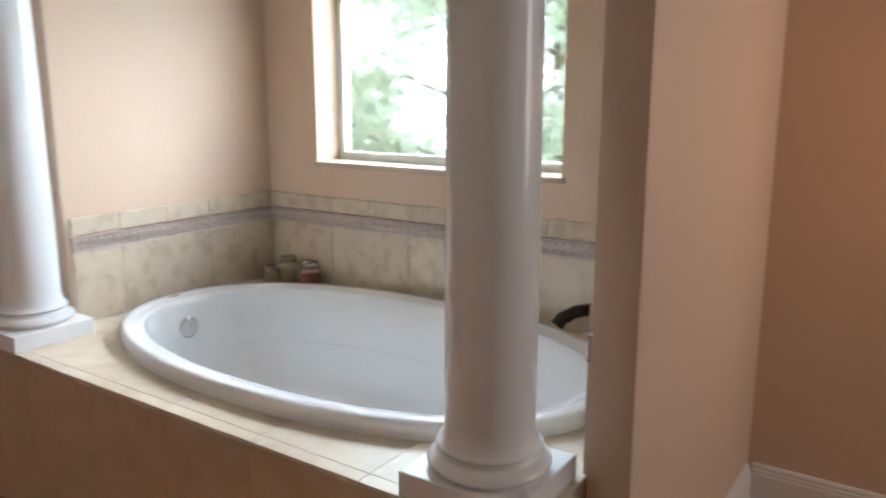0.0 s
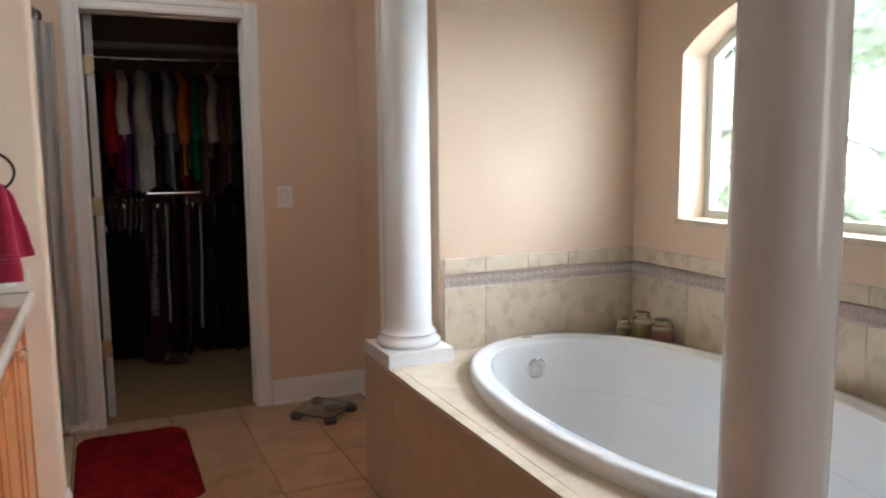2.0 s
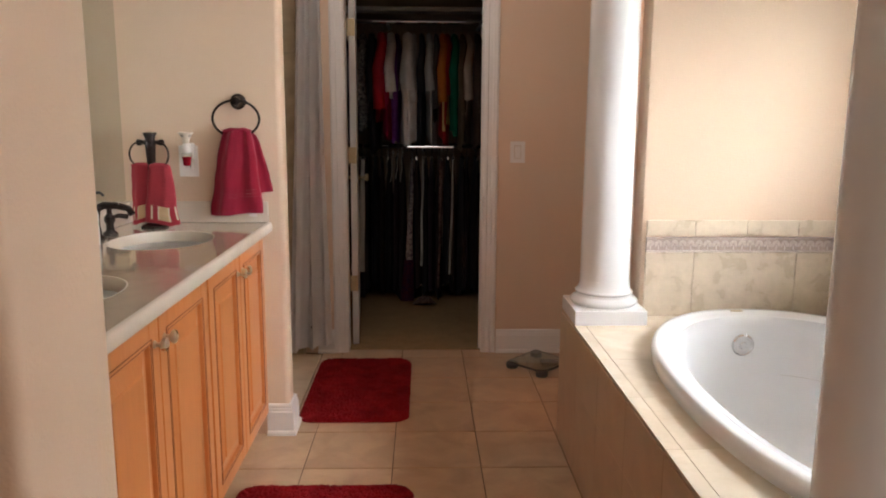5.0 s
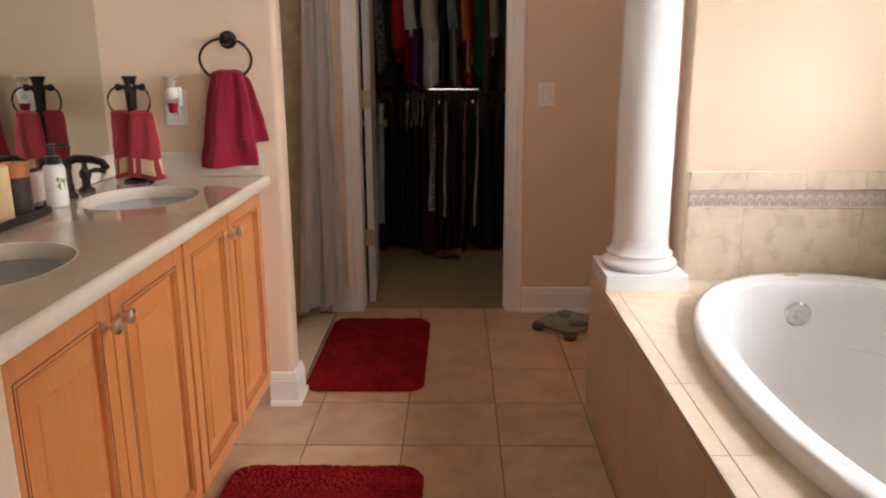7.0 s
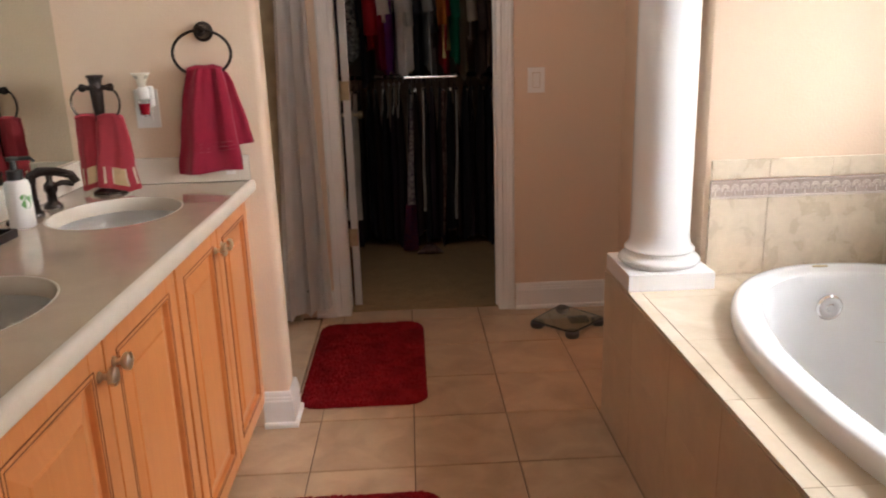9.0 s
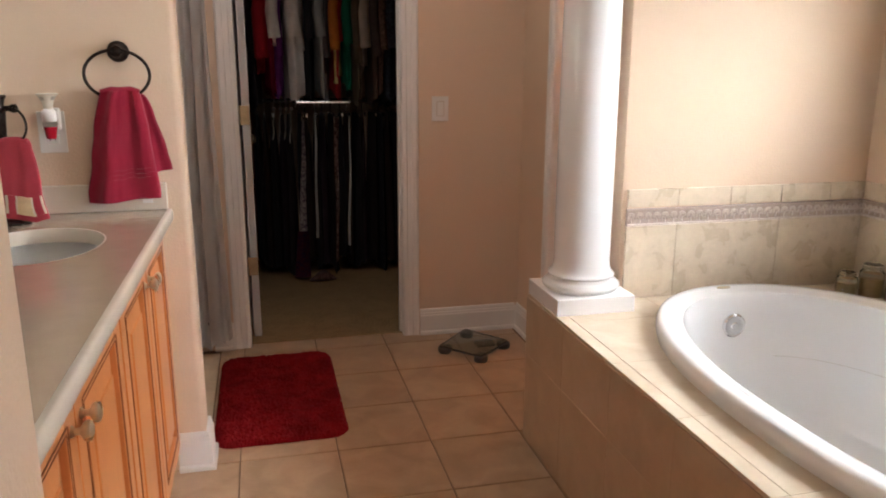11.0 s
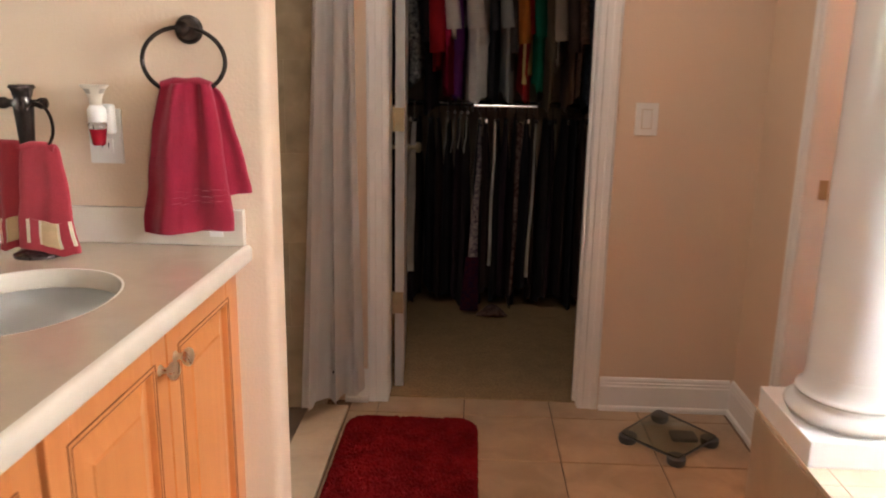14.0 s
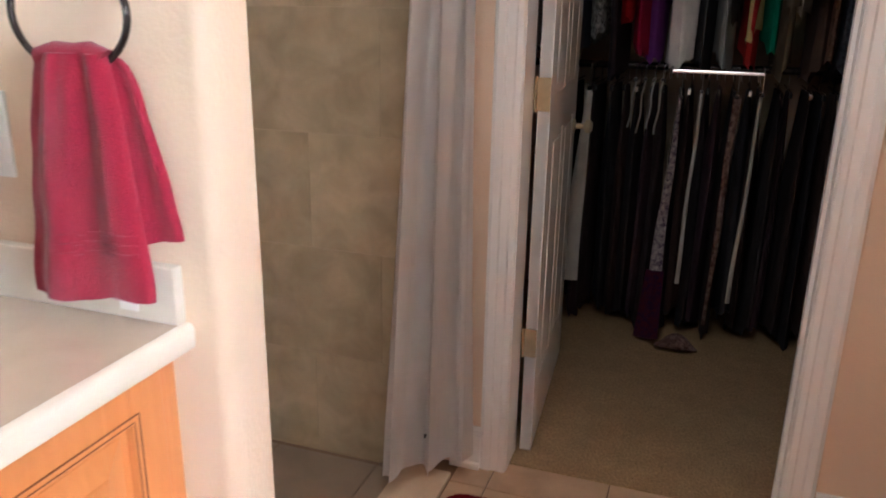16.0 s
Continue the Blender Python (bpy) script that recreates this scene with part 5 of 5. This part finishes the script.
for i in range(-5, 7):
    for j in range(-12, 4):
        x, y = TX + (i + 0.5) * TILE, TY + (j + 0.5) * TILE
        shower = x < -0.12 and y > 3.3
        if x < -0.2 and 1.3 < y < 3.3 or x > 1.5 and y > 1.1:
            continue
        cut = min(1.0, (4.372 - (y - TILE / 2)) / TILE)
        if shower and y + TILE / 2 > 4.25 or cut < 0.1:
            continue
        if -0.12 < x < 0.05 and y > 3.35:
            ob = piece("tile", ft_mesh, (0.1015, y - TILE / 2 * (1 - cut), 0.0), floor_ob)
            ob.scale = (0.108 / TILE, cut, 1)
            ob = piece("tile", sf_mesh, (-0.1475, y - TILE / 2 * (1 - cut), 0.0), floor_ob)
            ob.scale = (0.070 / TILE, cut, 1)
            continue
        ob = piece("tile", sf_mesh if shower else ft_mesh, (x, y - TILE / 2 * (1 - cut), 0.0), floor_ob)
        ob.scale.y = cut
structure("threshold", boxed(-0.110, 0.045, 3.335, 4.249, -0.004, 0.014, 0.004), THRESH, "cream marble shower threshold")

# tub deck tiles
deck_ob = bpy.data.objects["tub_deck"]


def inside(x, y, d):
    return (abs((x - TCX) / (TA - d)) ** TP + abs((y - TCY) / (TB - d)) ** TP) < 1


edge_mesh = slab_mesh("deck_edge_tile", 0.0405, TILE - 0.0015, 0.011, DECKSTONE, 0.0006)
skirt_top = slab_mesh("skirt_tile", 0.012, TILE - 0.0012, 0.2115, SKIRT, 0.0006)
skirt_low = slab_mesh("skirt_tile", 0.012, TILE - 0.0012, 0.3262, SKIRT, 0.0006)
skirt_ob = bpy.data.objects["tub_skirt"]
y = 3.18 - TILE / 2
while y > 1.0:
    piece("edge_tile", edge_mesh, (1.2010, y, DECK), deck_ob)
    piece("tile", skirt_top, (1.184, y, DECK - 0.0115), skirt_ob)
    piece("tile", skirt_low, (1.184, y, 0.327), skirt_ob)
    y -= TILE
NS = 9
for i in range(4):
    for j in range(-1, 7):
        x0, y1 = 1.2225 + i * TILE, 3.18 - j * TILE
        x1, y0 = min(x0 + TILE - 0.001, X_EAST - 0.001), y1 - TILE + 0.001
        if y0 > 3.05 and x0 > 1.46:
            continue
        y1 = min(y1, 3.18 if x1 < 1.46 else 3.044)
        y0 = max(y0, 1.091)
        if x1 - x0 < 0.02 or y1 - y0 < 0.02:
            continue
        vs, fs, ids = [], [], {}
        hx, hy = (x1 - x0) / NS, (y1 - y0) / NS

        def vert(a, b, top):
            if (a, b, top) not in ids:
                ids[(a, b, top)] = len(vs)
                vs.append((x0 + a * hx, y0 + b * hy, DECK if top else DECK - 0.009))
            return ids[(a, b, top)]
        keep = {(a, b) for a in range(NS) for b in range(NS) if not inside(x0 + (a + 0.5) * hx, y0 + (b + 0.5) * hy, 0.028)}
        if not keep:
            continue
        for a, b in keep:
            fs.append((vert(a, b, 1), vert(a + 1, b, 1), vert(a + 1, b + 1, 1), vert(a, b + 1, 1)))
            for (da, db), e in (((-1, 0), ((a, b), (a, b + 1))), ((1, 0), ((a + 1, b + 1), (a + 1, b))), ((0, -1), ((a + 1, b), (a, b))), ((0, 1), ((a, b + 1), (a + 1, b + 1)))):
                if (a + da, b + db) not in keep:
                    (p, q), (r, s) = e
                    fs.append((vert(p, q, 1), vert(r, s, 1), vert(r, s, 0), vert(p, q, 0)))
        me = bpy.data.meshes.new("deck_tile")
        me.from_pydata(vs, [], fs)
        me.materials.append(DECKSTONE)
        ob = new("tile", me)
        ob.parent = deck_ob


# alcove dado: big tiles, relief border, narrow tiles
def dado_mesh(name, w, h, mat, axis, t=0.010, gap=0.002):
    s = (w - gap, t, h - gap) if axis == "x" else (t, w - gap, h - gap)
    bm = boxed(-s[0] / 2, s[0] / 2, -s[1] / 2, s[1] / 2, -s[2], 0, 0.0006, seg=1)
    me = bpy.data.meshes.new(name)
    bm.to_mesh(me)
    bm.free()
    me.materials.append(mat)
    return me


def relief_mesh(axis):
    """One border tile with a row of standing leaf arches between two mouldings."""
    bm = bmesh.new()
    w = 0.2025

    def P(u, d, z):
        return (u, -d, z) if axis == "x" else (-d, u, z)

    def bx(u0, u1, d0, d1, z0, z1):
        a, b = P(u0, d0, z0), P(u1, d1, z1)
        box(bm, min(a[0], b[0]), max(a[0], b[0]), min(a[1], b[1]), max(a[1], b[1]), z0, z1, 0.001, 1)
    bx(-w / 2, w / 2, -0.005, 0.005, -0.060, 0)
    bx(-w / 2, w / 2, 0.004, 0.010, -0.008, -0.001)
    bx(-w / 2, w / 2, 0.004, 0.010, -0.059, -0.052)
    bm.faces.index_update()
    nb = len(bm.faces)
    for k in range(6):
        c = -w / 2 + w * (k + 0.5) / 6
        for r in (0.0135, 0.0075):
            tube(bm, [P(c + r * math.cos(a), 0.006, -0.030 + (r * 1.15) * math.sin(a)) for a in (-0.5 + (math.pi + 1.0) * i / 9 for i in range(10))], 0.0022, 5)
        tube(bm, [P(c, 0.006, -0.048), P(c, 0.007, -0.030)], lambda f: 0.0028 - 0.001 * f, 5)
    bm.faces.index_update()
    for f in bm.faces:
        f.material_index = 1 if f.index >= nb else 0
    me = bpy.data.meshes.new("relief_tile")
    bm.to_mesh(me)
    bm.free()
    me.materials.append(LISTELLO)
    me.materials.append(LISTELLO_TOP)
    return me


def dado(wall, axis, plane, flip, a0, a1, ref):
    big, top_, rel = dado_mesh("dado_tile", 0.404, 0.256, STONE, axis), dado_mesh("dado_tile", 0.202, 0.062, STONE, axis), relief_mesh(axis)
    parent = bpy.data.objects[wall]

    def row(mesh, step, z, off, extra=0.0, half=0.0):
        k0 = math.floor((a0 - ref) / step) - 1
        for k in range(k0, k0 + 40):
            lo, hi = ref + k * step, ref + (k + 1) * step
            if hi < a0 + 0.01 or lo > a1 - 0.01:
                continue
            c0, c1 = max(lo, a0), min(hi, a1)
            c = (c0 + c1) / 2
            at = (c, plane + flip * 0.005, z) if axis == "x" else (plane + flip * 0.005, c, z)
            ob = piece("tile", mesh, at, parent)
            if axis == "x":
                ob.scale.x = (c1 - c0) / step
            else:
                ob.scale.y = (c1 - c0) / step
                if flip > 0:
                    ob.scale.x = -1
            if axis == "x" and flip > 0:
                ob.scale.y = -1
    row(big, 0.404, 0.806, 0)
    row(rel, 0.202, 0.867, 0)
    row(top_, 0.202, 0.932, 0)


dado("wall_alcove_north", "x", 3.045, -1, 1.475, X_EAST - 0.001, 1.664)
dado("wall_east", "y", X_EAST, -1, 1.102, 3.033, 2.675)
dado("wall_alcove_south", "x", 1.090, 1, 1.478, X_EAST - 0.001, 1.664)

# shower wall tiles
sh = bpy.data.objects["wall_shower_back"]
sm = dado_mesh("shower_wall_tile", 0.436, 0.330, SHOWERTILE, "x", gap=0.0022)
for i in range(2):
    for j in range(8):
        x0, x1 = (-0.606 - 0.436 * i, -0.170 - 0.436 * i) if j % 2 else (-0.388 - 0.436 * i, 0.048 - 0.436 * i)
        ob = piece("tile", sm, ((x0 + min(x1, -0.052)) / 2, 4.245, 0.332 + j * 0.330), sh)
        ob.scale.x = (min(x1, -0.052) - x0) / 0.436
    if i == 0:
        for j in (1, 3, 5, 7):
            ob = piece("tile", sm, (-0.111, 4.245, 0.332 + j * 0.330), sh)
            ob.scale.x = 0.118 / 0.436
structure("wall_shower_west", boxed(-0.87, -0.751, 3.30, 4.45, -0.02, CEILING), GROUT_PALE, "pale grout of the shower wall")
